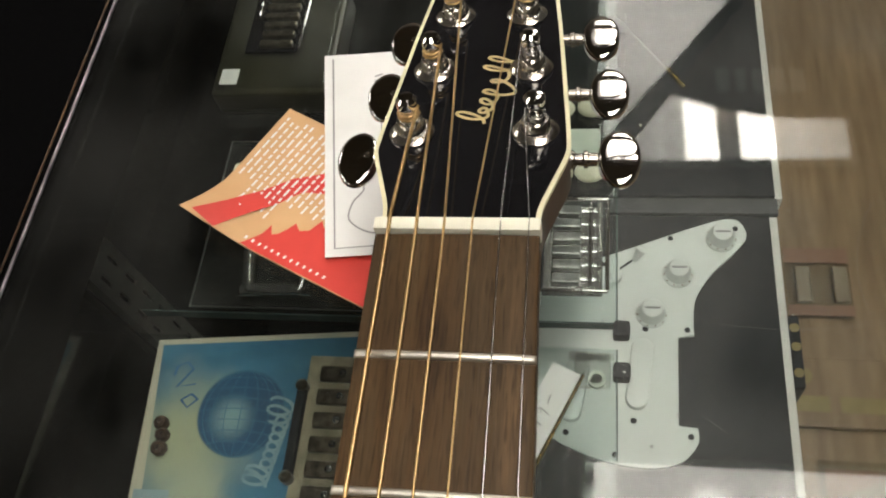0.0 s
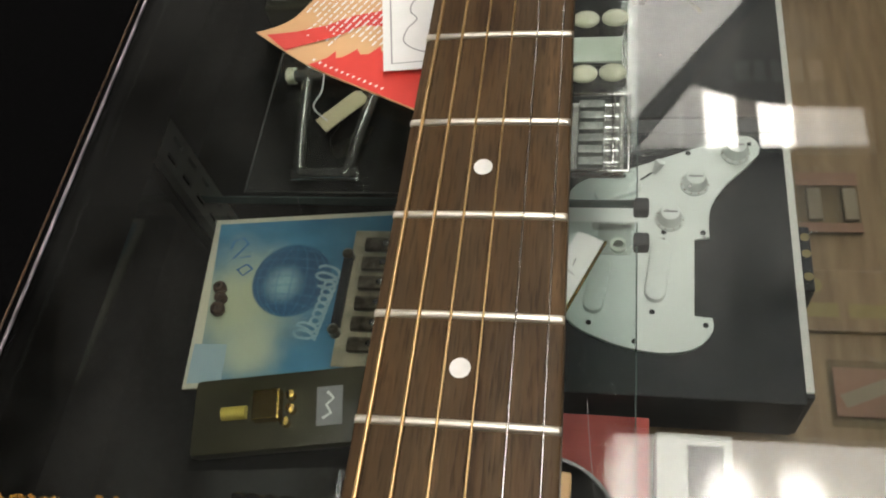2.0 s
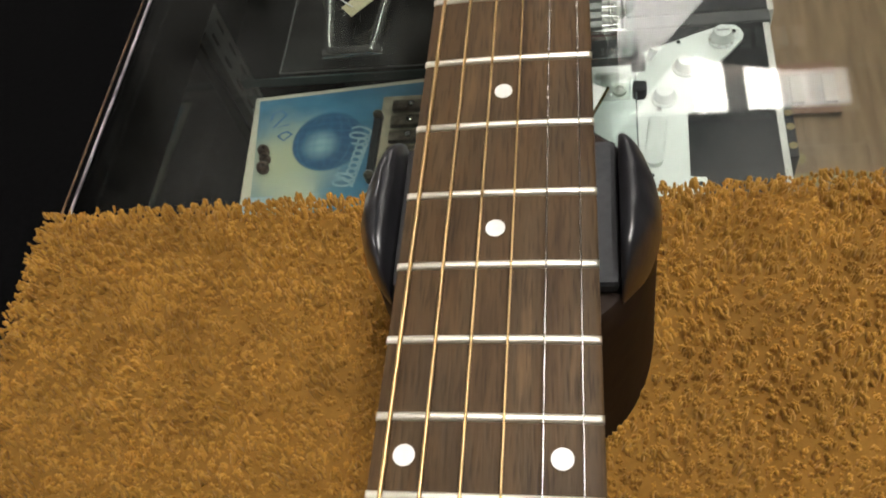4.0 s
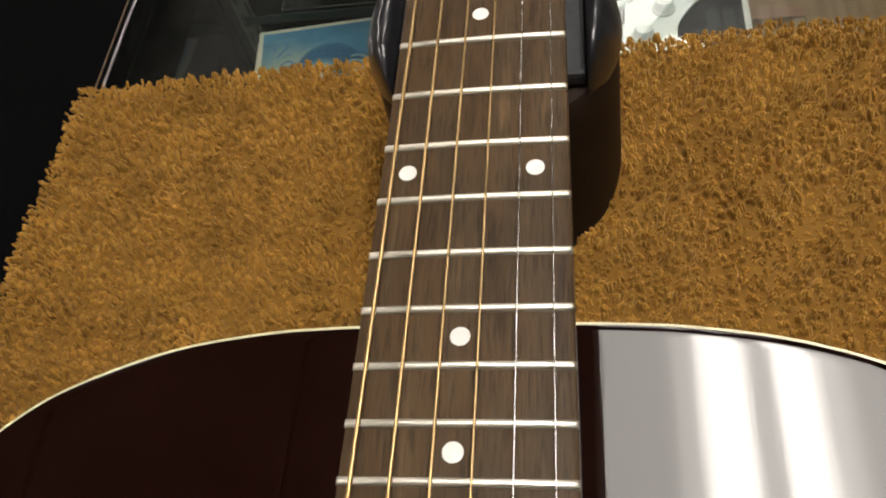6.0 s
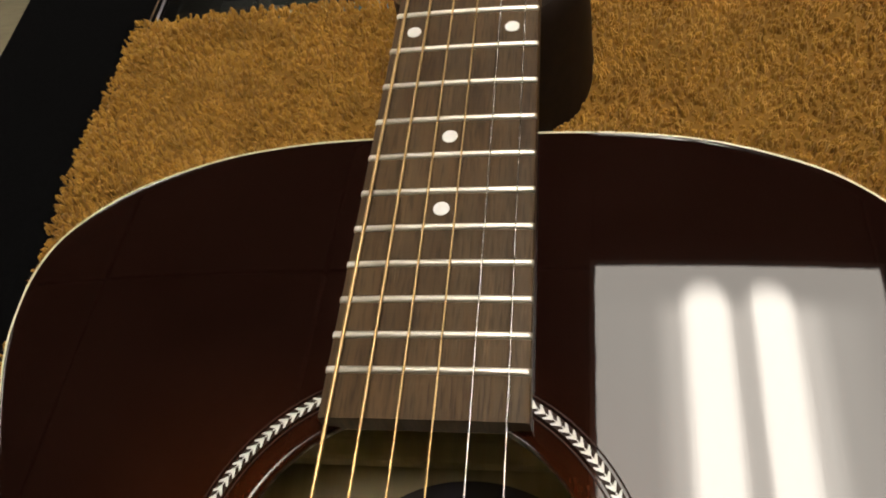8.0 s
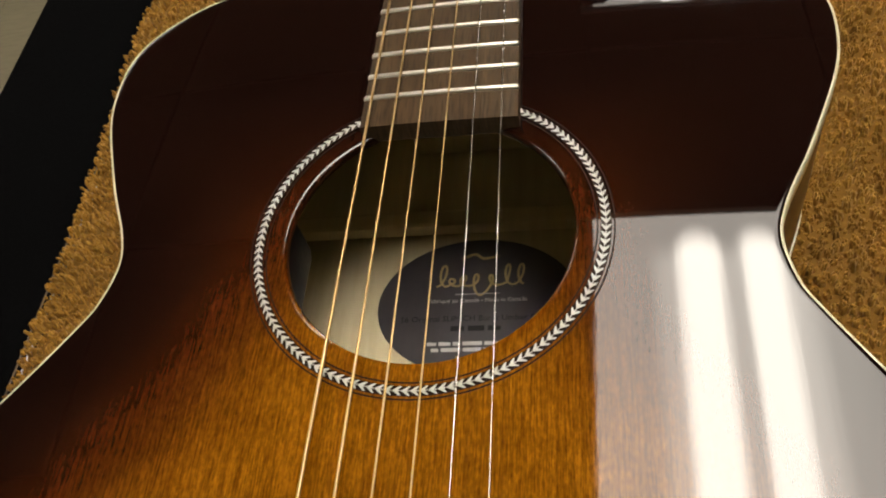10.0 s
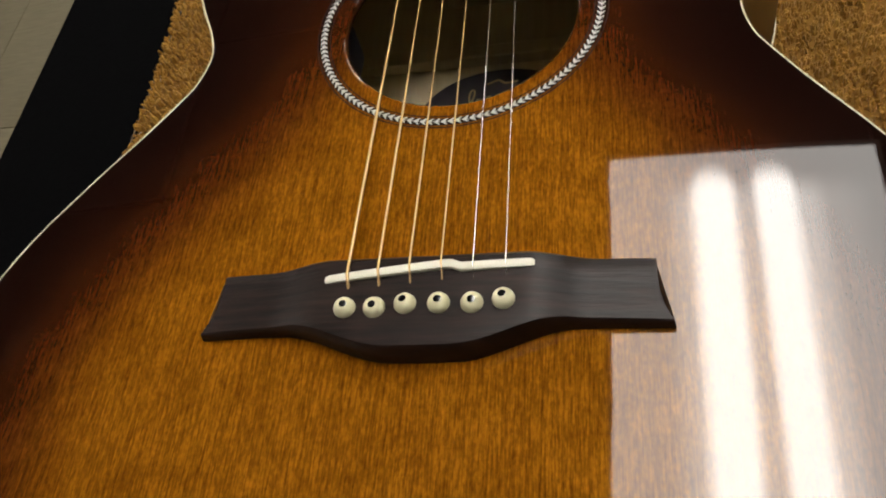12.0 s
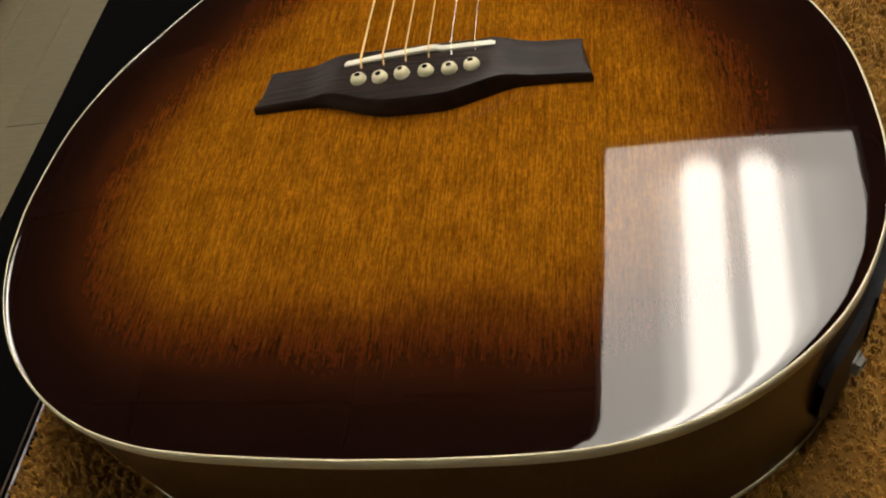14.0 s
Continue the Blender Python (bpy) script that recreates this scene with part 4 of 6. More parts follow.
part("preamp", boxed(-0.064, -0.0515, -0.520, -0.488, TOP - 0.030, TOP - 0.0045, 0.004), M["leather"], gt, "small dark preamp under the sound hole rim", smooth=40)
part("heel_block", boxed(-0.034, 0.034, -0.388, -0.3565, BACK + 0.0032, TOP - 0.004, 0.003), M["inner_wood"], gt)

# rosette


def inlay(r0, r1, lift):
    bm = ring_strip(bmesh.new(), 0, HOLE[1], r0, r1, 0, 200)
    for v in bm.verts:
        v.co.z = top_z(v.co.x, v.co.y) + lift
    return bm


ro = part("rosette", inlay(0.0579, 0.0613, 0.0003), M["rosette_dark"], gt, "dark ring with a pale herringbone")
for r0, r1 in ((0.0621, 0.0626), (0.0566, 0.0571)):
    part("purfling", inlay(r0, r1, 0.0003), M["rosette_dark"], ro)
chev = bpy.data.meshes.new("chevron")
L, T = 0.00150, 0.00085
chev.from_pydata([(-0.0014, -L, 0), (-0.0014 + T * 0.8, -L, 0), (0.0010 + T * 0.6, 0, 0), (0.0004 - T * 0.7, 0, 0), (-0.0014, L, 0), (-0.0014 + T * 0.8, L, 0),
                  (-0.0012, -0.00016, 0), (0.0, -0.00016, 0), (0.0, 0.00016, 0), (-0.0012, 0.00016, 0)], [], [(0, 1, 2, 3), (3, 2, 5, 4), (6, 7, 8, 9)])
chev.materials.append(M["rosette_pale"])
N_CHEV = 134
for k in range(N_CHEV):
    a = 2 * math.pi * k / N_CHEV
    if abs(a - math.pi / 2) < 0.40:
        continue
    c = new("chevron", chev)
    c.parent = ro
    c.matrix_basis = Matrix.Translation((0.0596 * math.cos(a), HOLE[1] + 0.0596 * math.sin(a), top_z(0.0596 * math.cos(a), HOLE[1] + 0.0596 * math.sin(a)) + 0.0006)) @ Matrix.Rotation(a - math.pi / 2, 4, "Z")

# label inside
LAB = (0.0015, -0.4765)
lb = part("label", prism(bmesh.new(), [(LAB[0] + 0.0452 * math.cos(a), LAB[1] + 0.0346 * math.sin(a)) for a in (2 * math.pi * k / 64 for k in range(64))], BACK + 0.0034, BACK + 0.0038), M["label_dark"], gt, "dark oval paper label with gold and white print")
LZ = BACK + 0.0041
part("gold_script", ribbon(bmesh.new(), pen_line(LAB[0] - 0.019, LAB[0] + 0.021, LAB[1] + 0.0095, 0.012), 0.0011, LZ), M["gold_print"], lb)
part("gold_bird", ribbon(bmesh.new(), [tuple(p) for p in spline([(LAB[0] - 0.008, LAB[1] + 0.024), (LAB[0] - 0.002, LAB[1] + 0.0265), (LAB[0] + 0.002, LAB[1] + 0.024), (LAB[0] + 0.009, LAB[1] + 0.025)], 6)], 0.0013, LZ), M["gold_print"], lb)
part("rule", ribbon(bmesh.new(), [(LAB[0] - 0.010, LAB[1] + 0.0052), (LAB[0] + 0.010, LAB[1] + 0.0052)], 0.0004, LZ), M["white_ink"], lb)
writing("print", "Fabriqué au Canada - Made in Canada", 0.0029, pose(LAB[0], LAB[1] + 0.001, LZ), M["white_ink"], lb)
writing("print", "S6 Original SLIM CH Burnt Umber GT A/E", 0.0040, pose(LAB[0] + 0.001, LAB[1] - 0.0085, LZ), M["grey_ink"], lb)
part("print", bars(bmesh.new(), pose(LAB[0], LAB[1], LZ), [(-0.011, 0.011, -0.0135, 0.0026)], 3), M["grey_ink"], lb)
part("print", bars(bmesh.new(), pose(LAB[0], LAB[1], LZ), [(-0.021, 0.021, -0.0205, 0.0018), (-0.019, 0.018, -0.0235, 0.0018)], 4), M["white_ink"], lb)
part("gold_signature", ribbon(bmesh.new(), flourish(LAB[0] - 0.009, LAB[0] + 0.009, LAB[1] - 0.0305, 0.0048, 5), 0.0006, LZ), M["gold_print"], lb)

# fingerboard
SCALE = 0.631


def fret_y(n):
    return -SCALE * (1 - 2 ** (-n / 12))


def board_half(y):
    return 0.0218 + 0.0167 * -y if y > -0.46 else 0.0294


FB_END = -0.458


def board_mid(y):
    return -0.0026 * y


def fingerboard():
    bm, rows, cols = bmesh.new(), 46, 10
    rings = []
    for j in range(rows + 1):
        y = -0.0012 + (FB_END + 0.0012) * j / rows
        w = board_half(y)
        c = board_mid(y)
        ring = [bm.verts.new((c - w, y, TOP - 0.0022)), bm.verts.new((c - w, y, FB - 0.0009))]
        for i in range(cols + 1):
            x = -w + 0.0006 + (2 * w - 0.0012) * i / cols
            ring.append(bm.verts.new((c + x, y, FB - 0.0008 * (x / w) ** 2 * 0.6)))
        ring += [bm.verts.new((c + w, y, FB - 0.0009)), bm.verts.new((c + w, y, TOP - 0.0022))]
        rings.append(ring)
    for a, b in zip(rings, rings[1:]):
        for k in range(len(a)):
            bm.faces.new((a[k], a[(k + 1) % len(a)], b[(k + 1) % len(a)], b[k]))
    bm.faces.new(rings[0])
    bm.faces.new(rings[-1][::-1])
    bmesh.ops.recalc_face_normals(bm, faces=bm.faces[:])
    return bm


fbd = part("fingerboard", fingerboard(), M["rosewood"], gt, "streaked dark brown rosewood", smooth=35)


def fret(y):
    w = board_half(y) + 0.0001
    bm = bmesh.new()
    prof = [(-0.0011, -0.0004)] + [(-0.00105 * math.cos(math.pi * k / 8), 0.0001 + 0.00095 * math.sin(math.pi * k / 8)) for k in range(9)] + [(0.0011, -0.0004)]
    rings = []
    for x, s in ((-w, 0.35), (-w + 0.0008, 1.0), (-w * 0.5, 1.0), (0, 1.0), (w * 0.5, 1.0), (w - 0.0008, 1.0), (w, 0.35)):
        lift = -0.0005 * (x / w) ** 2
        rings.append([bm.verts.new((board_mid(y) + x, y + py, FB + lift + (pz if pz < 0 else pz * s))) for py, pz in prof])
    for a, b in zip(rings, rings[1:]):
        for k in range(10):
            bm.faces.new((a[k], a[k + 1], b[k + 1], b[k]))
    bm.faces.new(rings[0])
    bm.faces.new(rings[-1])
    bmesh.ops.recalc_face_normals(bm, faces=bm.faces[:])
    return bm


for n in range(1, 22):
    part("fret", fret(fret_y(n)), M["fret_wire"], fbd, smooth=60)
dots = [(0, n) for n in (3, 5, 7, 9, 15, 17)] + [(-0.0182, 12), (0.0182, 12)]
for x, n in dots:
    part("dot_inlay", lathe(bmesh.new(), [(0.0026, -0.0003), (0.0026, 0.00008), (0, 0.00012)], pose(x, (fret_y(n) + fret_y(n - 1)) / 2, FB + (0.00005 if x == 0 else -0.0001)), 28), M["pearl"], fbd)
part("nut", boxed(-0.0222, 0.0222, -0.0006, 0.0033, FB - 0.006, FB + 0.0015, 0.0008), M["bone"], gt, "pale bone nut", smooth=40)


def neck():
    bm, rings = bmesh.new(), []
    for y, d in ((0.012, 0.011), (-0.002, 0.0125), (-0.05, 0.014), (-0.15, 0.0145), (-0.27, 0.0155), (-0.315, 0.022), (-0.335, 0.050), (-0.3512, 0.075)):
        w = board_half(min(y, 0)) - 0.0003
        rings.append([bm.verts.new((-w * math.cos(math.pi * k / 14), y, FB - 0.0062 - d * math.sin(math.pi * k / 14) ** 0.8)) for k in range(15)])
    for a, b in zip(rings, rings[1:]):
        for k in range(14):
            bm.faces.new((a[k], a[k + 1], b[k + 1], b[k]))
    for r in (rings[0], rings[-1]):
        bm.faces.new(r)
    for a, b in zip(rings, rings[1:]):
        bm.faces.new((a[0], b[0], b[14], a[14]))
    bmesh.ops.recalc_face_normals(bm, faces=bm.faces[:])
    return bm


part("neck", neck(), M["neck_wood"], gt, "dark stained neck", smooth=50)

# headstock, tilted back from the nut
HEAD = pose(0, 0.0048, FB - 0.0035, -HEAD_TILT)
HEAD_HALF = [(0.0215, 0.0), (0.0222, 0.006), (0.0252, 0.016), (0.0283, 0.026), (0.0288, 0.033), (0.0270, 0.058), (0.0240, 0.095), (0.0195, 0.135), (0.0150, 0.150), (0.0, 0.153)]


def head_loop(d):
    side = spline(HEAD_HALF, 6)
    pts = [(p.x + d, p.y + (d if p.y > 0.14 else 0)) for p in side]
    return pts + [(-x, y) for x, y in pts[-2::-1]]


hd = part("headstock", prism(bmesh.new(), head_loop(-0.0013), -0.0012, 0.0, m=HEAD), M["gloss_black"], gt, "glossy black tapered headstock face")
part("headstock_edge", prism(bmesh.new(), head_loop(0), -0.0018, -0.0003, m=HEAD), M["cream"], hd, "cream edge line")
part("headstock_wood", prism(bmesh.new(), head_loop(-0.0002), -0.015, -0.0019, m=HEAD), M["side_wood"], hd, "brown wood core")
bm = ribbon(bmesh.new(), pen_line(0, 0.033, -0.0035, 0.0105), 0.0011, 0.00025)
bmesh.ops.transform(bm, matrix=HEAD @ pose(-0.0005, 0.041, 0, 0, 0, 76), verts=bm.verts[:])
part("gold_script", bm, M["gold_print"], hd, "gold script emblem")
POSTS = [(s * x, y) for y, x in ((0.0365, 0.0185), (0.0672, 0.0155), (0.0975, 0.0123)) for s in (-1, 1)]


def tuner(x, y, side):
    at = HEAD @ Matrix.Translation((x, y, 0))
    tn = part("tuner", lathe(bmesh.new(), [(0.0068, 0.0001), (0.0069, 0.0007), (0.0060, 0.0014), (0.0046, 0.0018), (0.0042, 0.0046), (0.0038, 0.005)], at), M["nickel"], gt, "nickel tuning machine bushing", smooth=40)
    part("post", lathe(bmesh.new(), [(0.0030, 0.004), (0.0030, 0.0060), (0.0024, 0.0068), (0.0024, 0.0092), (0.0031, 0.0100), (0.0032, 0.0125), (0.0022, 0.0137), (0, 0.0140)], at, 20), M["chrome"], tn, smooth=40)
    edge = 0.0285 - 0.09 * max(0, y - 0.03)
    out = HEAD @ Matrix.Translation((side * edge, y - 0.0028, -0.0085)) @ Matrix.Rotation(side * math.pi / 2, 4, "Y")
    part("shaft", lathe(bmesh.new(), [(0.0028, -0.002), (0.0028, 0.0015), (0.0019, 0.002), (0.0019, 0.0042), (0.0027, 0.0046), (0.0027, 0.0056), (0.0020, 0.006), (0.0020, 0.0085)], out, 18), M["nickel"], tn, smooth=40)
    reach = edge + (0.0148 if side > 0 else 0.0082 if y < 0.05 else 0.0072)
    bm, rings = bmesh.new(), []
    for f, h in ((0.02, 1.0), (0.25, 1.0), (0.45, 1.0), (0.65, 0.998), (0.80, 0.99), (0.90, 0.955), (0.97, 0.80), (1.0, 0.4), (1.0, -0.4), (0.96, -0.82), (0.88, -0.96), (0.5, -1.0), (0.02, -1.0)):
        rings.append([bm.verts.new((0.0062 * f * math.cos(q), 0.0106 * f * math.sin(q), 0.0024 * h * (1 - 0.45 * (f * math.sin(q)) ** 2))) for q in (2 * math.pi * k / 36 for k in range(36))])
    for p, q in zip(rings, rings[1:]):
        for k in range(36):
            bm.faces.new((p[k], p[(k + 1) % 36], q[(k + 1) % 36], q[k]))
    bm.faces.new(rings[0])
    bm.faces.new(rings[-1])
    bmesh.ops.recalc_face_normals(bm, faces=bm.faces[:])
    bmesh.ops.transform(bm, matrix=HEAD @ Matrix.Translation((side * reach, y - 0.0028, -0.0085)) @ Matrix.Rotation(radians(BUTTON_TURN), 4, "X"), verts=bm.verts[:])
    part("button", bm, M["chrome"], tn, smooth=60)
    return at


BUTTON_TURN = 7.0
posts = [tuner(x, y, 1 if x > 0 else -1) for x, y in POSTS]

# bridge, saddle and pins


def bridge_front(x):
    """Front edge: straight wings, a belly in the middle."""
    t = min(max((abs(x) - 0.010) / 0.040, 0), 1)
    return -0.6637 + 0.0107 * (t * t * (3 - 2 * t)) - 0.0006 * max(0, (abs(x) - 0.06) / 0.02)


def bridge_mesh():
    bm, rings, n = bmesh.new(), [], 64
    for i in range(n + 1):
        x = -0.0797 + 0.1590 * i / n
        t = min(max((abs(x) - 0.034) / 0.022, 0), 1)
        h = 0.0098 - 0.0045 * t * t * (3 - 2 * t) - 0.0012 * max(0, (abs(x) - 0.056) / 0.024)
        y0, y1 = bridge_front(x), -0.6283 - 0.0016 * t
        z = top_z(x, -0.65) + 0.0002
        ring = []
        for f, g in ((0.0, 0.0), (0.002, 0.35), (0.022, 0.84), (0.048, 0.97), (0.09, 1.0), (0.3, 1.0), (0.5, 1.0), (0.75, 1.0), (0.95, 1.0), (0.99, 0.9), (1.0, 0.0)):
            # the wing ends are hollow: widest at the front corner
            ends = (abs(x) / 0.0797) ** 8 * (0.0050 * (1 - (1 - f) ** 3.5))
            ring.append((x - math.copysign(ends, x), y0 + (y1 - y0) * f, z + h * g))
        rings.append([bm.verts.new(c) for c in ring])
    for a, b in zip(rings, rings[1:]):
        for k in range(len(a)):
            bm.faces.new((a[k], a[(k + 1) % len(a)], b[(k + 1) % len(a)], b[k]))
    for r in (rings[0], rings[-1]):
        bm.faces.new(r)
    bmesh.ops.recalc_face_normals(bm, faces=bm.faces[:])
    return bm


br = part("bridge", bridge_mesh(), M["bridge_wood"], gt, "dark rosewood bridge with a curved belly", smooth=35)
BZ = FB + 0.0012


def saddle_y(x):
    """The slanted saddle steps back under the two plain strings."""
    k = min(max((x - 0.009) / 0.0035, 0), 1)
    return (1 - k) * (-0.6370 + 0.093 * (x + 0.034)) + k * (-0.6345 + 0.045 * (x - 0.012))


def saddle():
    bm, rings = bmesh.new(), []
    for x in [-0.0342, -0.033, -0.02, -0.005, 0.0075, 0.0095, 0.0125, 0.015, 0.025, 0.0353, 0.0365]:
        y, w = saddle_y(x), 0.0016 if -0.034 < x < 0.036 else 0.0011
        z = BZ + 0.0040 - 0.9 * x * x - (0.0006 if not -0.034 < x < 0.036 else 0)
        rings.append([bm.verts.new(c) for c in ((x, y - w, BZ - 0.004), (x, y - w, z - 0.0004), (x, y - w * 0.4, z), (x, y + w * 0.7, z - 0.0002), (x, y + w, z - 0.0008), (x, y + w, BZ - 0.004))])
    for a, b in zip(rings, rings[1:]):
        for k in range(6):
            bm.faces.new((a[k], a[(k + 1) % 6], b[(k + 1) % 6], b[k]))
    for r in (rings[0], rings[-1]):
        bm.faces.new(r)
    bmesh.ops.recalc_face_normals(bm, faces=bm.faces[:])
    return bm


part("saddle", saddle(), M["bone"], br, "pale bone saddle", smooth=40)
for i in range(6):
    x = -0.0260 + 0.01064 * i
    at = pose(x, -0.6482 + 0.0002 * i, BZ - 0.0028, 6 * math.sin(i * 2.1), 5 * math.cos(i * 1.7))
    bm = lathe(bmesh.new(), [(0.0024, -0.001), (0.0026, 0.0012), (0.0033, 0.0022), (0.0038, 0.0038), (0.0037, 0.0054), (0.0031, 0.0069), (0.0022, 0.0077), (0.0013, 0.0081)], at, 24)
    pin = part("bridge_pin", bm, M["cream"], br, "cream pin with a dark dot", smooth=60)
    pin.data.materials.append(M["gloss_black"])
    for f in pin.data.polygons:
        if len(f.vertices) > 4 and f.center.z > BZ + 0.003:
            f.material_index = 1

# strings
GAUGE = [0.00058, 0.00046, 0.00036, 0.00028, 0.00019, 0.00015]
PEG = [0, 2, 4, 5, 3, 1]
for i in range(6):
    r, wound = GAUGE[i], i < 4
    xn, xs = -0.01773 + 0.00737 * i, -0.02593 + 0.01065 * i
    zs = BZ + 0.0040 - 0.9 * xs * xs + r
    pin_y = -0.6438
    at = posts[PEG[i]]
    wrap = []
    side = -1 if i < 3 else 1
    for k in range(14):
        a = 2 * math.pi * k / 8 * side + (0.2 if i < 3 else math.pi - 0.2)
        wrap.append(at @ Vector((0.0030 * math.cos(a), 0.0030 * math.sin(a), 0.0086 - 0.00016 * k + (0.0012 if k < 1 else 0))))
    wrap = wrap[::-1]
    line = [Vector((xn, 0.0028, FB + 0.0016 + r)), Vector((xn, -0.0004, FB + 0.0016 + r * 0.6))]
    line += [Vector((xn + (xs - xn) * u, -0.0004 + (saddle_y(xs) + 0.0004) * u, FB + 0.0016 + r * 0.6 + (zs - FB - 0.0016 - r * 0.6) * u)) for u in (0.25, 0.5, 0.75, 1.0)]
    line += [Vector((xs + 0.0002, saddle_y(xs) - 0.0022, zs - 0.0012)), Vector((xs + 0.0006, pin_y + 0.001, BZ + 0.0004)), Vector((xs + 0.0006, pin_y, BZ - 0.003))]
    part("string", tube(bmesh.new(), wrap + line, r, 8), M["bronze"] if wound else M["steel"], gt, "bronze wound string" if wound else "plain steel string", smooth=70)

# output plate on the rim by the tail
rim = [p for p in grow(0.0012) if p.x > 0.10 and -0.782 < p.y < -0.712]
rim.sort(key=lambda p: p.y)


def rim_patch(z0, z1, lift, a, b, power=5):
    bm, cols, prev = bmesh.new(), 22, None
    for i in range(cols + 1):
        u = a + (b - a) * i / cols
        k = u * (len(rim) - 1)
        p = rim[int(k)].lerp(rim[min(int(k) + 1, len(rim) - 1)], k - int(k))
        nrm = Vector((p.x, (p.y + 0.66) * 1.3)).normalized()
        e = abs(2 * i / cols - 1)
        hh = (z1 - z0) / 2 * max(0.02, (1 - e ** power)) ** (1 / power)
        zc = (z0 + z1) / 2
        cur = [bm.verts.new((p.x + nrm.x * q, p.y + nrm.y * q, z)) for q, z in ((-0.002, zc - hh), (lift, zc - hh * 0.94), (lift, zc + hh * 0.94), (-0.002, zc + hh))]
        if prev:
            for j in range(3):
                bm.faces.new((prev[j], prev[j + 1], cur[j + 1], cur[j]))
        prev = cur
    bmesh.ops.recalc_face_normals(bm, faces=bm.faces[:])
    return bm


pl = part("output_plate", rim_patch(1.014, 1.068, 0.0022, 0.02, 0.98), M["black_card"], gt, "black plastic battery and output plate", smooth=40)
part("battery_door", rim_patch(1.024, 1.062, 0.0034, 0.52, 0.92, 8), M["black_card"], pl, smooth=40)
jp = rim[int(0.40 * (len(rim) - 1))]
jn = Vector((jp.x, (jp.y + 0.66) * 1.3, 0)).normalized()
part("output_jack", lathe(bmesh.new(), [(0.0060, 0.001), (0.0060, 0.0030), (0.0046, 0.0035), (0.0046, 0.0055), (0.0032, 0.0058), (0.0030, 0.003)], Matrix.Translation((jp.x, jp.y, 1.031)) @ jn.to_track_quat("Z", "Y").to_matrix().to_4x4(), 6), M["standard"], pl, "grey metal output jack")

# ---- neck rest ----
nr = thing("neck_rest", (0, -0.218, GLASS), "oval guitar neck rest in black and dark brown leather", "neck rest")
CX, CY, RX, RY = -0.0018, -0.2185, 0.0465, 0.0545


def rest_block():
    """Oval block, wider at its foot along the neck."""
    bm, rings, n = bmesh.new(), [], 72
    for z, rx, ry in ((GLASS + 0.004, 0.0470, 0.0625), (GLASS + 0.03, 0.0466, 0.0565), (1.050, 0.0462, 0.0462), (1.060, 0.0458, 0.0450), (1.062, 0.0440, 0.0430)):
        rings.append([bm.verts.new((CX + rx * math.cos(a), CY + ry * math.sin(a), z)) for a in (2 * math.pi * k / n for k in range(n))])
    for a, b in zip(rings, rings[1:]):
        for k in range(n):
            bm.faces.new((a[k], a[(k + 1) % n], b[(k + 1) % n], b[k]))
    bm.faces.new(rings[0])
    bm.faces.new(rings[-1])
    bmesh.ops.recalc_face_normals(bm, faces=bm.faces[:])
    return bm


def padded_lip(s):
    """A puffed half moon of leather: highest along its middle, rolled over its round outer edge."""
    bm, cols, rows, grid = bmesh.new(), 26, 9, []
    a0 = math.acos(LIP / RX)
    for i in range(cols + 1):
        a = -a0 + 2 * a0 * i / cols
        xo, y = (RX + 0.0008) * math.cos(a), CY + RY * 0.78 * math.sin(a)
        e = 1 - (2 * i / cols - 1) ** 2
        row = [bm.verts.new((CX + s * LIP, y, 1.0610))]
        for j in range(rows + 1):
            u = j / rows
            lift = (LIP_TOP - 1.0622) * min(1, 1.2 * math.sqrt(e)) * (math.sin(math.pi * (0.32 + 0.68 * u)) ** 0.55 if u < 1 else 0.02)
            row.append(bm.verts.new((CX + s * (LIP + (xo - LIP) * u), y, 1.0622 + lift + 0.0006 * math.sin(23 * a + 5 * u) * e * u)))
        row.append(bm.verts.new((CX + s * (xo - 0.0006), y, 1.0575)))
        grid.append(row)
    for p, q in zip(grid, grid[1:]):
        for j in range(len(p) - 1):
            bm.faces.new((p[j], p[j + 1], q[j + 1], q[j]))
    bmesh.ops.recalc_face_normals(bm, faces=bm.faces[:])
    return bm


part("block", rest_block(), M["rest_side"], nr, "dark brown leather sides", smooth=40)
LIP = 0.0345
for s in (-1, 1):
    part("padded_lip", padded_lip(s), M["leather"], nr, "puffed glossy black leather lip", smooth=60)
part("lining", boxed(CX - LIP + 0.0005, CX + LIP - 0.0005, CY - 0.026, CY + 0.026, 1.0621, 1.0690, 0.002), M["rubber"], nr, "flat black rubber lining")


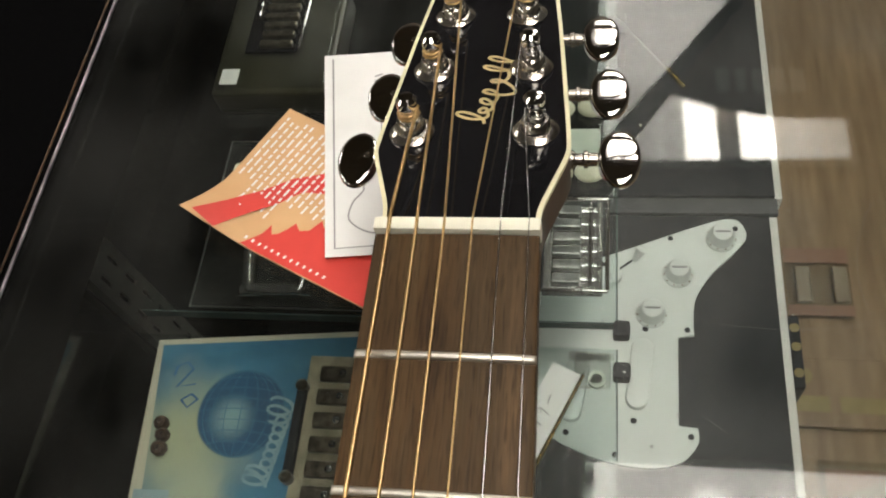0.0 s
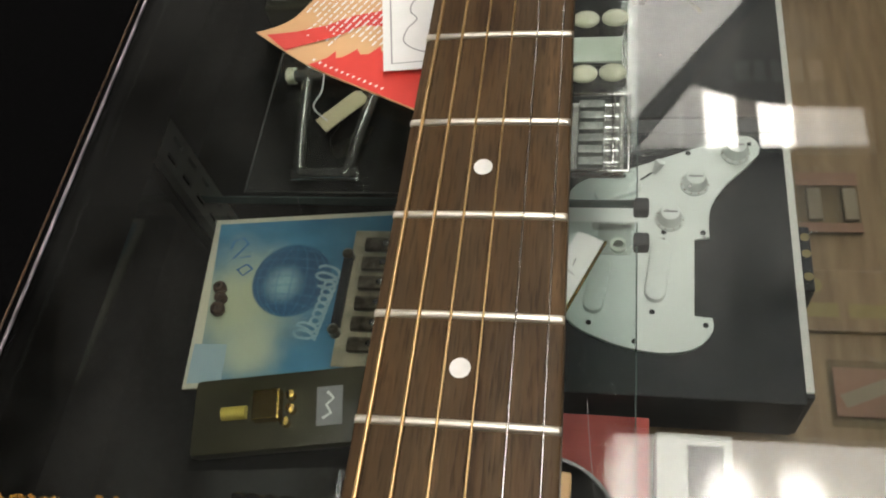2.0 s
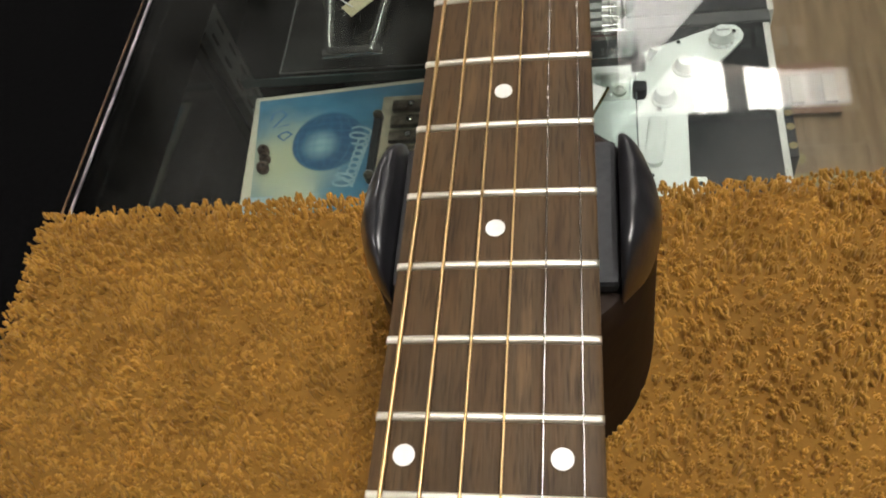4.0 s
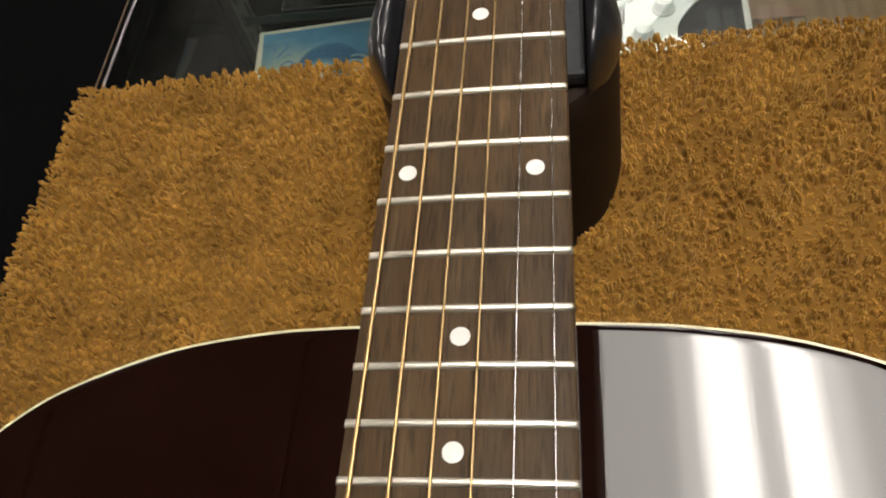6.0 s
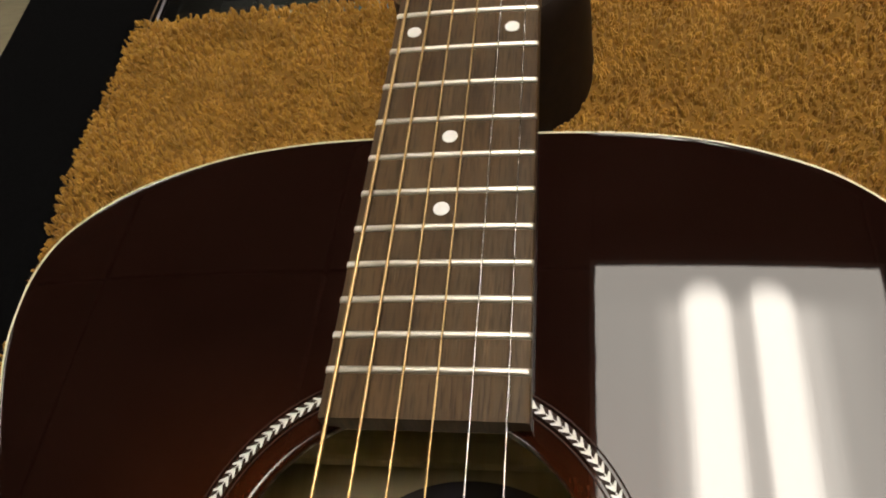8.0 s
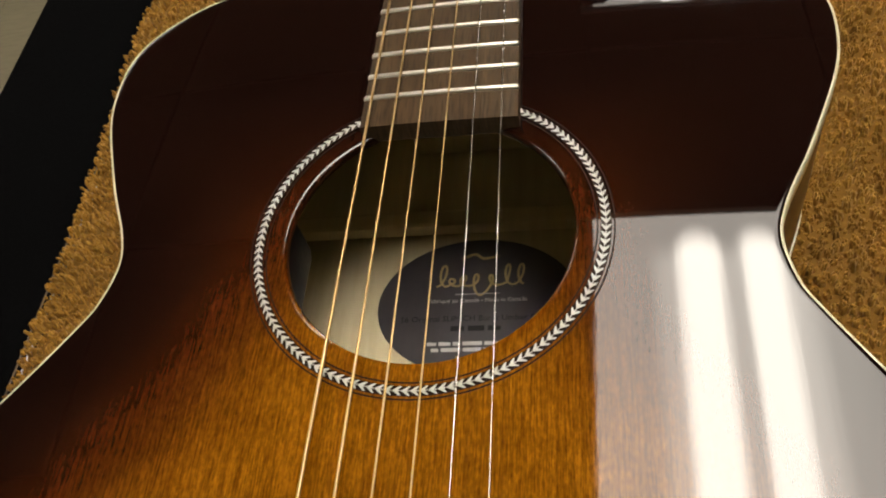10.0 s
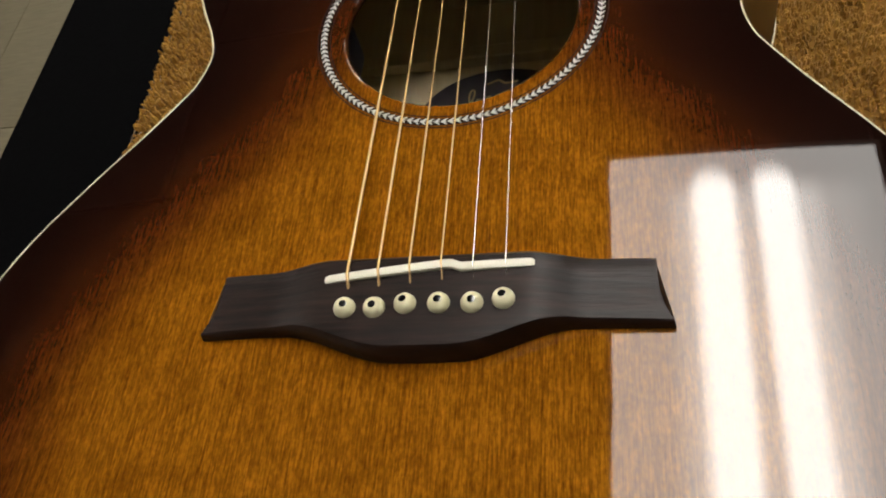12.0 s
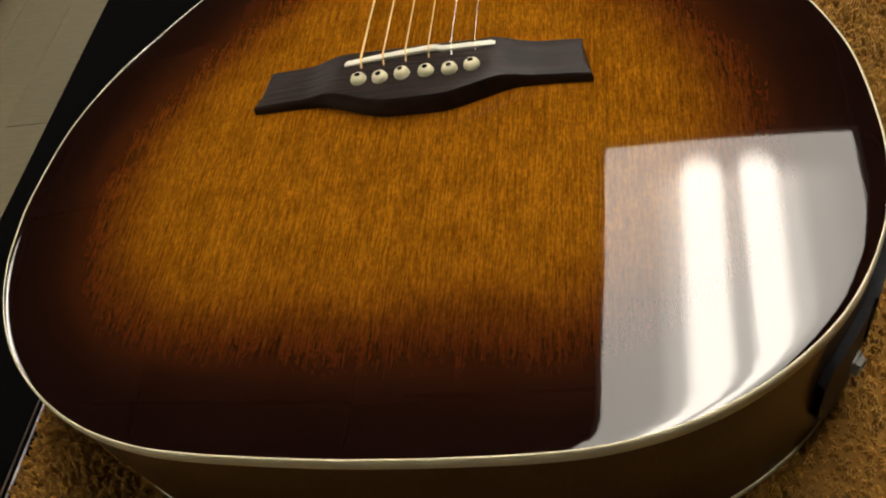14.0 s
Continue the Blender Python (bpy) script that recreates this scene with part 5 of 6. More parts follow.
# ---- leaflets on the glass under the headstock ----
def sheet(pts, z, thick=0.0006, curl=None):
    """A thin sheet of paper over a rectangle given by its corners, finely divided so that it can curl."""
    bm, n = bmesh.new(), 12
    a, b, c, d = (Vector(p) for p in pts)
    grids = []
    for off in (thick, 0):
        g = []
        for j in range(n + 1):
            row = []
            for i in range(n + 1):
                u, v = i / n, j / n
                p = a.lerp(b, u).lerp(d.lerp(c, u), v)
                row.append(bm.verts.new((p.x, p.y, z + off + (curl(u, v) if curl else 0))))
            g.append(row)
        grids.append(g)
    for g in grids:
        for j in range(n):
            for i in range(n):
                bm.faces.new((g[j][i], g[j][i + 1], g[j + 1][i + 1], g[j + 1][i]))
    t, l = grids
    for k in range(n):
        for q in (lambda g, k: (g[0][k], g[0][k + 1]), lambda g, k: (g[n][k], g[n][k + 1]), lambda g, k: (g[k][0], g[k + 1][0]), lambda g, k: (g[k][n], g[k + 1][n])):
            (p0, p1), (q0, q1) = q(t, k), q(l, k)
            bm.faces.new((p0, p1, q1, q0))
    bmesh.ops.recalc_face_normals(bm, faces=bm.faces[:])
    return bm


def on_quad(pts, z, curl):
    """Maps leaflet coordinates (0..1) to its lifted surface."""
    a, b, c, d = (Vector(p) for p in pts)

    def f(u, v, up=0.0):
        p = a.lerp(b, u).lerp(d.lerp(c, u), v)
        return Vector((p.x, p.y, z + curl(u, v) + up))
    return f


# corner order: tip, top, far (under the guitar), bottom
LEAF = [(-0.1408, 0.0700), (-0.106, 0.131), (-0.010, 0.080), (-0.052, 0.027)]


def leaf_curl(u, v):
    return 0.0008 + 0.012 * max(0, 1 - 2.6 * math.hypot(u, v)) ** 1.5


lf = thing("leaflet", (-0.08, 0.08, GLASS), "curled red and tan printed leaflet on the glass", "leaflet", "leaflets")
part("page", sheet(LEAF, GLASS + 0.0004, curl=leaf_curl), M["tan_paper"], lf, smooth=60)
fq = on_quad(LEAF, GLASS + 0.0012, leaf_curl)


def printed(upper, lower):
    """A printed field between two lines on the curled sheet, in small quads that follow the curl."""
    bm, grid = bmesh.new(), []
    for p, q in zip(upper, lower):
        grid.append([bm.verts.new(fq(p[0] + (q[0] - p[0]) * k / 5, p[1] + (q[1] - p[1]) * k / 5, 0.0005)) for k in range(6)])
    for g, h in zip(grid, grid[1:]):
        for k in range(5):
            bm.faces.new((g[k], g[k + 1], h[k + 1], h[k]))
    return bm


part("red_swoosh", printed([(0.03, 0.045), (0.12, 0.075), (0.214, 0.109), (0.386, 0.191), (0.558, 0.274), (0.692, 0.379), (0.75, 0.52)],
                           [(0.004, 0.165), (0.10, 0.195), (0.200, 0.226), (0.347, 0.297), (0.500, 0.355), (0.560, 0.450), (0.61, 0.56)]), M["red_paper"], lf)
jag = [(0.005, 0.30), (0.045, 0.318), (0.126, 0.345), (0.206, 0.352), (0.15, 0.385), (0.179, 0.409), (0.231, 0.425), (0.29, 0.438), (0.255, 0.476), (0.285, 0.51), (0.385, 0.525), (0.344, 0.556), (0.36, 0.62), (0.46, 0.65), (0.40, 0.70), (0.36, 0.99)]
part("red_field", printed(jag, [(0.004, v) for _, v in jag]), M["red_paper"], lf)
bm = bmesh.new()
rnd = random.Random(5)
for row in range(19):
    v = 0.035 + 0.032 * row
    u = (0.42 if v < 0.12 else 0.22 if v < 0.30 else 0.36) + 0.03 * (row % 2)
    while u < 0.93 - 0.02 * (row % 3):
        w = rnd.uniform(0.025, 0.075)
        bm.faces.new([bm.verts.new(fq(*c, 0.0008)) for c in ((u, v), (u, v + 0.010), (u + w, v + 0.010), (u + w, v))])
        u += w + 0.016
for k in range(13):
    v = 0.30 + 0.035 * k
    bm.faces.new([bm.verts.new(fq(*c, 0.0008)) for c in ((0.045, v), (0.045, v + 0.011), (0.068, v + 0.011), (0.068, v))])
tagged(part("small_print", bm, M["paper"], lf, "unreadable white print"), kind="stuff")

CARD = [(-0.092, 0.158), (-0.020, 0.166), (-0.003, 0.058), (-0.0735, 0.049)]


def card_curl(u, v):
    return 0.0016 + 0.003 * (1 - u) ** 2


wc = thing("white_card", (-0.05, 0.1, GLASS), "white printed card with a guitar line drawing on the glass", "card", "leaflets")
part("page", sheet(CARD, GLASS + 0.002, curl=card_curl), M["paper"], wc, smooth=60)
fc = on_quad(CARD, GLASS + 0.0032, card_curl)


def drawn(bm, f, uv, w):
    prev = None
    for i, (u, v) in enumerate(uv):
        a, b = uv[max(i - 1, 0)], uv[min(i + 1, len(uv) - 1)]
        d = Vector((b[0] - a[0], (b[1] - a[1]) * 1.5)).normalized()
        nrm = (-d.y * w / 2, d.x * w / 3)
        cur = [bm.verts.new(f(u + s * nrm[0], v + s * nrm[1], 0.0003)) for s in (1, -1)]
        if prev:
            bm.faces.new((prev[0], prev[1], cur[1], cur[0]))
        prev = cur
    return bm


bm = drawn(bmesh.new(), fc, [(0.06, 0.03), (0.06, 0.97), (0.96, 0.97)], 0.012)
body = [tuple(p) for p in spline([(0.30, 0.56), (0.22, 0.60), (0.20, 0.66), (0.24, 0.71), (0.17, 0.77), (0.15, 0.85), (0.28, 0.91), (0.46, 0.90)], 8)]
drawn(bm, fc, body, 0.010)
drawn(bm, fc, [(0.36, 0.56), (0.36, 0.22)], 0.008)
drawn(bm, fc, [(0.42, 0.56), (0.42, 0.22)], 0.008)
for k in range(4):
    drawn(bm, fc, [(0.33, 0.14 + 0.025 * k), (0.38, 0.13 + 0.025 * k)], 0.012)
drawn(bm, fc, [(0.55, 0.07), (0.68, 0.07), (0.68, 0.13), (0.55, 0.13), (0.55, 0.07)], 0.012)
part("line_drawing", bm, M["pencil"], wc, "grey line drawing")

# ---- on the glass shelf ----
S = SHELF + 0.0006
pk = thing("blister_card", (-0.19, 0.03, SHELF), "blue printed package card with a globe holding a chrome tremolo bridge", "package")
PC = [(-0.262, 0.094), (-0.098, 0.107), (-0.094, -0.023), (-0.252, -0.041)]
part("card", sheet(PC, S, 0.0012), M["old_card"], pk, "pale card edge")
fp = on_quad(PC, S + 0.0014, lambda u, v: 0.0)


def field(pts, up=0.0002):
    bm = bmesh.new()
    bm.faces.new([bm.verts.new(fp(u, v, up)) for u, v in pts])
    return bm


part("blue_print", field([(0.025, 0.03), (0.99, 0.03), (0.99, 0.97), (0.06, 0.97)]), M["poster"], pk, "blue sky print with a pale cloud and a globe")
bm = bmesh.new()
for k in range(1, 8):
    ribbon(bm, [(-0.1915 + 0.0290 * math.sin(radians(90 - 22.5 * k)) * math.cos(t) * 0.95, 0.045 + 0.0290 * math.sin(t)) for t in (math.pi * (-0.5 + j / 16) for j in range(17))], 0.0005, S + 0.0019)
for k in range(-3, 4):
    h = 0.0290 * k / 4
    w = math.sqrt(0.0290 ** 2 - h * h)
    ribbon(bm, [(-0.1915 + w * (2 * j / 8 - 1), 0.045 + h + 0.003 * (1 - (2 * j / 8 - 1) ** 2)) for j in range(9)], 0.0005, S + 0.0019)
part("globe_lines", bm, M["globe_ink"], pk)
bm = ribbon(bmesh.new(), flourish(0, 0.054, -0.006, 0.017, 9.5, 140), 0.0022, 0)
for k, v in enumerate(bm.verts):
    v.co.z += 3e-6 * k
bmesh.ops.transform(bm, matrix=pose(-0.1705, -0.001, S + 0.0030, 0, 0, 80), verts=bm.verts[:])
part("white_emblem", bm, M["faded_emblem"], pk, "white script emblem")
bm = bmesh.new()
drawn(bm, lambda u, v, up: fp(u, v, 0.0010), [(0.10, 0.20), (0.11, 0.15), (0.15, 0.13), (0.18, 0.17), (0.12, 0.26), (0.20, 0.25)], 0.013)
drawn(bm, lambda u, v, up: fp(u, v, 0.0010), [(0.19, 0.30), (0.15, 0.33), (0.18, 0.37), (0.22, 0.33), (0.19, 0.30)], 0.013)
part("pen_marks", bm, M["deep_blue"], pk)
part("price_sticker", sheet([(-0.2515, -0.0078), (-0.2275, -0.0072), (-0.2250, -0.0350), (-0.2495, -0.0372)], S + 0.0018, 0.0003), M["faded_sticker"], pk, "pale price sticker")
for k, (x, y, w) in enumerate(((-0.2425, 0.0345, 0.0048), (-0.2400, 0.0270, 0.0046), (-0.2405, 0.0185, 0.0052))):
    part("rusty_nut", lathe(bmesh.new(), [(w * 0.5, 0), (w, 0.001), (w, 0.006), (w * 0.7, 0.008), (w * 0.35, 0.008), (w * 0.3, 0.004)], pose(x, y, S + 0.0022, 8 * k, 6, 20 * k), 8), M["rust"], pk, "rusty brown nut", smooth=35)
part("tray", boxed(-0.150, -0.100, -0.020, 0.086, S + 0.0022, S + 0.004, 0.001), M["tray_card"], pk, "brown stained tray")
for k in range(6):
    y = 0.072 - 0.0155 * k
    part("bridge_saddle", boxed(-0.140, -0.110, y - 0.0052, y + 0.0052, S + 0.0045, S + 0.010, 0.002), M["dull_bronze"], pk, "dull bronze bridge saddle")
    part("saddle_screw", lathe(bmesh.new(), [(0.0024, 0), (0.0024, 0.0012), (0.001, 0.002)], pose(-0.124, y, S + 0.010), 12), M["satin_chrome"], pk)
part("tremolo_plate", boxed(-0.1535, -0.1475, 0.004, 0.063, S + 0.003, S + 0.010, 0.0015), M["black_card"], pk)
for y in (0.004, 0.063):
    part("pivot_post", lathe(bmesh.new(), [(0.004, 0), (0.004, 0.008), (0.002, 0.010)], pose(-0.1505, y, S + 0.003), 14), M["dull_bronze"], pk, smooth=40)

op = thing("small_package", (-0.18, -0.06, SHELF), "dull olive bag with brass parts and a small printed badge", "package")
part("bag", boxed(-0.058, 0.058, -0.026, 0.026, S, S + 0.012, 0.004, pose(-0.176, -0.055, 0, 0, 0, 9)), M["olive_card"], op, smooth=50)
part("brass_sleeve", tube(bmesh.new(), [(-0.212, -0.061, S + 0.0135), (-0.196, -0.0585, S + 0.0135)], 0.0045, 10), M["yellow_ink"], op, "yellow sleeve", smooth=50)
part("switch_body", boxed(-0.009, 0.009, -0.010, 0.010, S + 0.011, S + 0.020, 0.001, pose(-0.182, -0.054, 0, 0, 0, 9)), M["brass"], op, "brass switch body")
for dx, dy in ((0.014, 0.008), (0.016, -0.001), (0.014, -0.010)):
    part("solder_tag", lathe(bmesh.new(), [(0.003, 0), (0.003, 0.006), (0.001, 0.007)], pose(-0.182 + dx, -0.054 + dy, S + 0.012), 10), M["brass"], op)
bg = part("badge", boxed(-0.0085, 0.0085, -0.013, 0.013, S + 0.0121, S + 0.0125, 0, pose(-0.142, -0.050, 0, 0, 0, 9)), M["grey_card"], op, "grey printed badge")
part("badge_mark", ribbon(bmesh.new(), [(x * 0.001 - 0.142, y) for x, y in ((-3, -0.059), (2, -0.055), (-2, -0.050), (2, -0.045), (-3, -0.041))], 0.002, S + 0.0128), M["paper"], bg)
bp = thing("parts_bag", (-0.17, -0.115, SHELF), "clear plastic bag with dark metal parts", "package")
part("bag", boxed(-0.06, 0.055, -0.022, 0.022, S, S + 0.008, 0.003, pose(-0.18, -0.114, 0, 0, 0, 6)), M["acrylic"], bp)
part("spring", tube(bmesh.new(), [(-0.192 + 0.004 * k, -0.112 + 0.0012 * math.sin(2.4 * k), S + 0.012) for k in range(16)], 0.0028, 8), M["nickel"], bp, smooth=60)

# tailpiece on its clear sleeve
ub = thing("tailpiece", (-0.18, 0.18, SHELF), "old chrome guitar tailpiece in a clear sleeve", "guitar part")
part("sleeve", boxed(-0.246, -0.076, 0.121, 0.262, S, S + 0.0008), M["acrylic"], ub, "clear plastic sleeve")
for xa, xb, ya, yb in ((-0.2468, -0.2458, 0.121, 0.262), (-0.2468, -0.076, 0.1202, 0.1209), (-0.2468, -0.076, 0.262, 0.263)):
    part("welded_edge", boxed(xa, xb, ya, yb, S + 0.0009, S + 0.0018, 0.0003), M["sleeve_edge"], ub)
Z = S + 0.014
part("frame", tube(bmesh.new(), [tuple(p) for p in spline([(-0.213, 0.232, Z), (-0.206, 0.17, Z), (-0.2005, 0.134, Z), (-0.196, 0.129, Z), (-0.168, 0.129, Z), (-0.162, 0.133, Z), (-0.158, 0.17, Z + 0.002), (-0.149, 0.232, Z)], 6)], 0.0046, 10), M["satin_chrome"], ub, smooth=60)
part("crossbar", tube(bmesh.new(), [(-0.222, 0.224, Z + 0.002), (-0.140, 0.230, Z + 0.002)], [0.0052, 0.0052], 12), M["satin_chrome"], ub, smooth=60)
part("foot", tube(bmesh.new(), [(-0.205, 0.1285, Z - 0.002), (-0.155, 0.130, Z - 0.002)], 0.0055, 10), M["satin_chrome"], ub, smooth=60)
part("end_cap", lathe(bmesh.new(), [(0.0068, 0), (0.0068, 0.006), (0.004, 0.008)], pose(-0.222, 0.224, Z + 0.002, 0, -90, 0), 14), M["pearl_button"], ub, "yellowed end cap", smooth=50)
tg = thing("price_tag", (-0.17, 0.187, SHELF), "yellowed manila price tag on a white thread", "tag", "price tags")
part("tag", prism(bmesh.new(), [(-0.021, -0.0075), (0.017, -0.0075), (0.021, -0.004), (0.021, 0.004), (0.017, 0.0075), (-0.021, 0.0075)], 0, 0.0006, m=pose(-0.171, 0.187, Z + 0.006, 4, -5, 43)), M["old_tag"], tg)
part("thread", tube(bmesh.new(), [tuple(p) for p in spline([(-0.181, 0.176, Z + 0.007), (-0.194, 0.188, Z + 0.009), (-0.190, 0.203, Z + 0.010), (-0.192, 0.222, Z + 0.009)], 6)], 0.0006, 5), M["paper"], tg)

# tremolo in a dark box
bk = thing("boxed_tremolo", (-0.21, 0.345, SHELF), "dark box with a chrome tremolo under clear plastic", "package")
part("tray", boxed(-0.262, -0.166, 0.290, 0.400, S, S + 0.026, 0.003), M["olive_card"], bk, "dark olive box")
part("lid", boxed(-0.258, -0.170, 0.294, 0.396, S + 0.0262, S + 0.030, 0.001), M["acrylic"], bk)
part("sticker", boxed(-0.254, -0.240, 0.296, 0.311, S + 0.0303, S + 0.0307), M["paper"], bk, "white price sticker")
part("base_plate", boxed(-0.239, -0.196, 0.326, 0.387, S + 0.0304, S + 0.033, 0.001), M["gloss_black"], bk, "black tremolo plate")
for k in range(6):
    y = 0.331 + 0.0096 * k
    part("saddle", boxed(-0.226, -0.199, y - 0.0030, y + 0.0030, S + 0.0332, S + 0.038, 0.0015), M["dull_bronze"], bk, "dull steel saddle")
    if k > 2:
        part("saddle_ball", lathe(bmesh.new(), [(0.0024, 0.0), (0.0041, 0.0022), (0.0046, 0.0045), (0.0038, 0.0072), (0.0018, 0.0088), (0.0, 0.0091)], pose(-0.2305, y, S + 0.0332), 20), M["chrome"], bk, "polished round saddle end", smooth=60)
part("arm", tube(bmesh.new(), [(-0.1945, 0.328, S + 0.033), (-0.1935, 0.384, S + 0.033)], 0.0013, 8), M["chrome"], bk)
part("block_under", boxed(-0.258, -0.168, 0.276, 0.2885, S, S + 0.010, 0.002), M["acrylic"], bk)

# hardtail bridge and pearl buttons by the shelf's edge
hb = thing("hardtail_bridge", (0.022, 0.172, SHELF), "chrome electric guitar bridge with six saddles", "guitar part")
part("plate", boxed(0.003, 0.0425, 0.138, 0.206, S, S + 0.003, 0.001), M["satin_chrome"], hb)
part("back_lip", boxed(0.0385, 0.0425, 0.138, 0.206, S + 0.003, S + 0.010, 0.001), M["satin_chrome"], hb)
part("front_lip", boxed(0.003, 0.0425, 0.138, 0.1415, S + 0.003, S + 0.008, 0.001), M["satin_chrome"], hb)
for k in range(6):
    y = 0.1475 + 0.0105 * k
    part("saddle", boxed(0.009, 0.028, y - 0.0036, y + 0.0036, S + 0.0035, S + 0.0095, 0.0015), M["old_steel"], hb)
    part("screw", tube(bmesh.new(), [(0.028, y, S + 0.0065), (0.0395, y, S + 0.0065)], 0.0014, 8), M["steel"], hb)
for y0, y1, x0, x1 in ((0.137, 0.207, 0.0455, 0.0455), (0.137, 0.137, 0.001, 0.0455), (0.207, 0.207, 0.001, 0.0455), (0.140, 0.204, 0.0345, 0.0345)):
    part("rod", tube(bmesh.new(), [(x0, y0, S + 0.011), (x1, y1, S + 0.011)], 0.0014, 8), M["chrome"], hb, smooth=60)
hub = [(0.011, 0.290), (0.034, 0.291), (0.011, 0.2325), (0.033, 0.2335)]
pc = thing("button_card", (0.02, 0.26, SHELF), "plastic card holding four pearl tuner buttons", "guitar part")
part("sleeve", boxed(-0.012, 0.047, 0.216, 0.305, S, S + 0.0008), M["acrylic"], pc)
part("paper_insert", boxed(-0.010, 0.040, 0.247, 0.273, S + 0.001, S + 0.0035, 0.001, ), M["cloud"], pc, "pale folded insert")
for x, y in hub:
    bm = bmesh.new()
    bmesh.ops.create_uvsphere(bm, u_segments=20, v_segments=12, radius=1)
    for v in bm.verts:
        v.co = Vector((x + v.co.x * 0.0108, y + v.co.y * 0.0088, S + 0.0055 + v.co.z * 0.0045))
    part("pearl_button", bm, M["pearl_button"], pc, smooth=60)
pt = thing("price_tag", (0.01, 0.055, SHELF), "white price tag with pen marks", "tag", "price tags")
TG = pose(0.0080, 0.0560, S + 0.0085, 0, 0, 65)
part("tag", prism(bmesh.new(), [(-0.034, -0.0095), (0.031, -0.0095), (0.031, 0.0095), (-0.034, 0.0095)], 0, 0.0007, m=TG), M["paper"], pt)
part("rod", tube(bmesh.new(), [TG @ Vector((-0.036, -0.0108, 0)), TG @ Vector((0.032, -0.0108, 0))], 0.0012, 8), M["brass"], pt)
bm = bmesh.new()
for line in ([(-0.016, -0.003), (-0.012, 0.004)], [(-0.009, -0.003), (-0.007, 0.004)], [(-0.003, 0.003), (-0.001, 0.0045), (0.001, 0.002), (-0.002, 0.001), (0.001, 0.003), (-0.001, -0.004)], [(0.005, 0.0), (0.011, 0.001)]):
    ribbon(bm, line, 0.0008, 0)
bmesh.ops.transform(bm, matrix=TG @ pose(0, 0, 0.001), verts=bm.verts[:])
part("pen_marks", bm, M["pencil"], pt)
cp = thing("clear_clip", (0.038, 0.085, SHELF), "square clear plastic clip with a metal ring", "guitar part")
part("block", boxed(0.026, 0.048, 0.074, 0.096, S, S + 0.007, 0.002), M["acrylic"], cp)
part("top_bar", boxed(0.022, 0.050, 0.090, 0.096, S + 0.0072, S + 0.009, 0.0008), M["acrylic"], cp)
part("ring", lathe(bmesh.new(), [(0.0034, 0), (0.0055, 0), (0.0055, 0.003), (0.0034, 0.003), (0.0034, 0)], pose(0.0395, 0.0775, S + 0.0072), 20), M["cloud"], cp)

rc = thing("round_case", (0.0, -0.115, SHELF), "flat round black case with a grey rim", "case")
part("body", lathe(bmesh.new(), [(0.046, 0.0), (0.047, 0.002), (0.047, 0.008), (0.045, 0.010), (0, 0.0105)], pose(-0.002, -0.117, S), 48), M["black_card"], rc, smooth=40)
part("rim", lathe(bmesh.new(), [(0.0455, 0.0102), (0.0475, 0.0102), (0.0475, 0.0118), (0.0455, 0.0118), (0.0455, 0.0102)], pose(-0.002, -0.117, S), 48), M["grey_card"], rc)
wb = thing("wooden_tile", (0.008, -0.09, SHELF), "small pale wooden tile lying on a round case", "guitar part")
part("tile", boxed(0.001, 0.0155, -0.101, -0.080, S + 0.0124, S + 0.017, 0.0015), M["tan_paper"], wb)
part("stripe", boxed(0.0055, 0.0085, -0.097, -0.084, S + 0.0172, S + 0.0175), M["olive_card"], wb)

# ---- cartons and pickguard on the base ----
BOX = 0.641
ct = thing("carton", (0.1, 0.15, DECK), "black carton with a white inner tray pulled out of it", "carton", "cartons")
part("sleeve", boxed(-0.02, 0.1855, 0.030, 0.2875, DECK + 0.014, BOX, 0.0015), M["black_card"], ct, "black carton sleeve")
part("tray", boxed(-0.018, 0.1920, 0.041, 0.2880, DECK + 0.001, BOX - 0.0025, 0.001), M["white_card"], ct, "white tray")
part("tray_end", boxed(-0.018, 0.1920, 0.0365, 0.0405, DECK + 0.001, BOX - 0.0035, 0.0008), M["black_card"], ct)
c2 = thing("carton", (0.12, 0.45, DECK), "black carton with white edges lying behind another", "carton", "cartons")
part("sleeve", boxed(-0.06, 0.1925, 0.3085, 0.70, DECK + 0.001, BOX - 0.002, 0.0015), M["black_card"], c2)
part("tray", boxed(-0.058, 0.1990, 0.3080, 0.70, DECK + 0.0005, BOX - 0.006, 0.001), M["white_card"], c2, "white tray edge")
part("grey_end", boxed(-0.055, 0.194, 0.2915, 0.3070, DECK + 0.001, BOX - 0.003, 0.001), M["dim_card"], c2, "dark grey carton end")

pgd = thing("pickguard", (0.1, 0.17, BOX), "white loaded electric guitar pickguard on a black carton", "pickguard")
PG = spline([(0.165, 0.268), (0.160, 0.279), (0.147, 0.281), (0.120, 0.272), (0.085, 0.258), (0.047, 0.243), (0.020, 0.236), (0.000, 0.220), (-0.010, 0.180), (-0.010, 0.120), (0.005, 0.090),
             (0.030, 0.076), (0.057, 0.068), (0.085, 0.066), (0.106, 0.072), (0.118, 0.086), (0.1185, 0.097)], 6)
PGL = [tuple(p) for p in PG] + [(0.118, 0.0985), (0.1035, 0.0985), (0.1055, 0.172), (0.119, 0.174), (0.1185, 0.182)] + [tuple(p) for p in spline([(0.1185, 0.182), (0.121, 0.205), (0.134, 0.228), (0.152, 0.247), (0.164, 0.262)], 6)][1:]
part("plate", prism(bmesh.new(), PGL, BOX + 0.0006, BOX + 0.0040, 0.0008), M["white_plastic"], pgd, "glossy white pickguard plate")
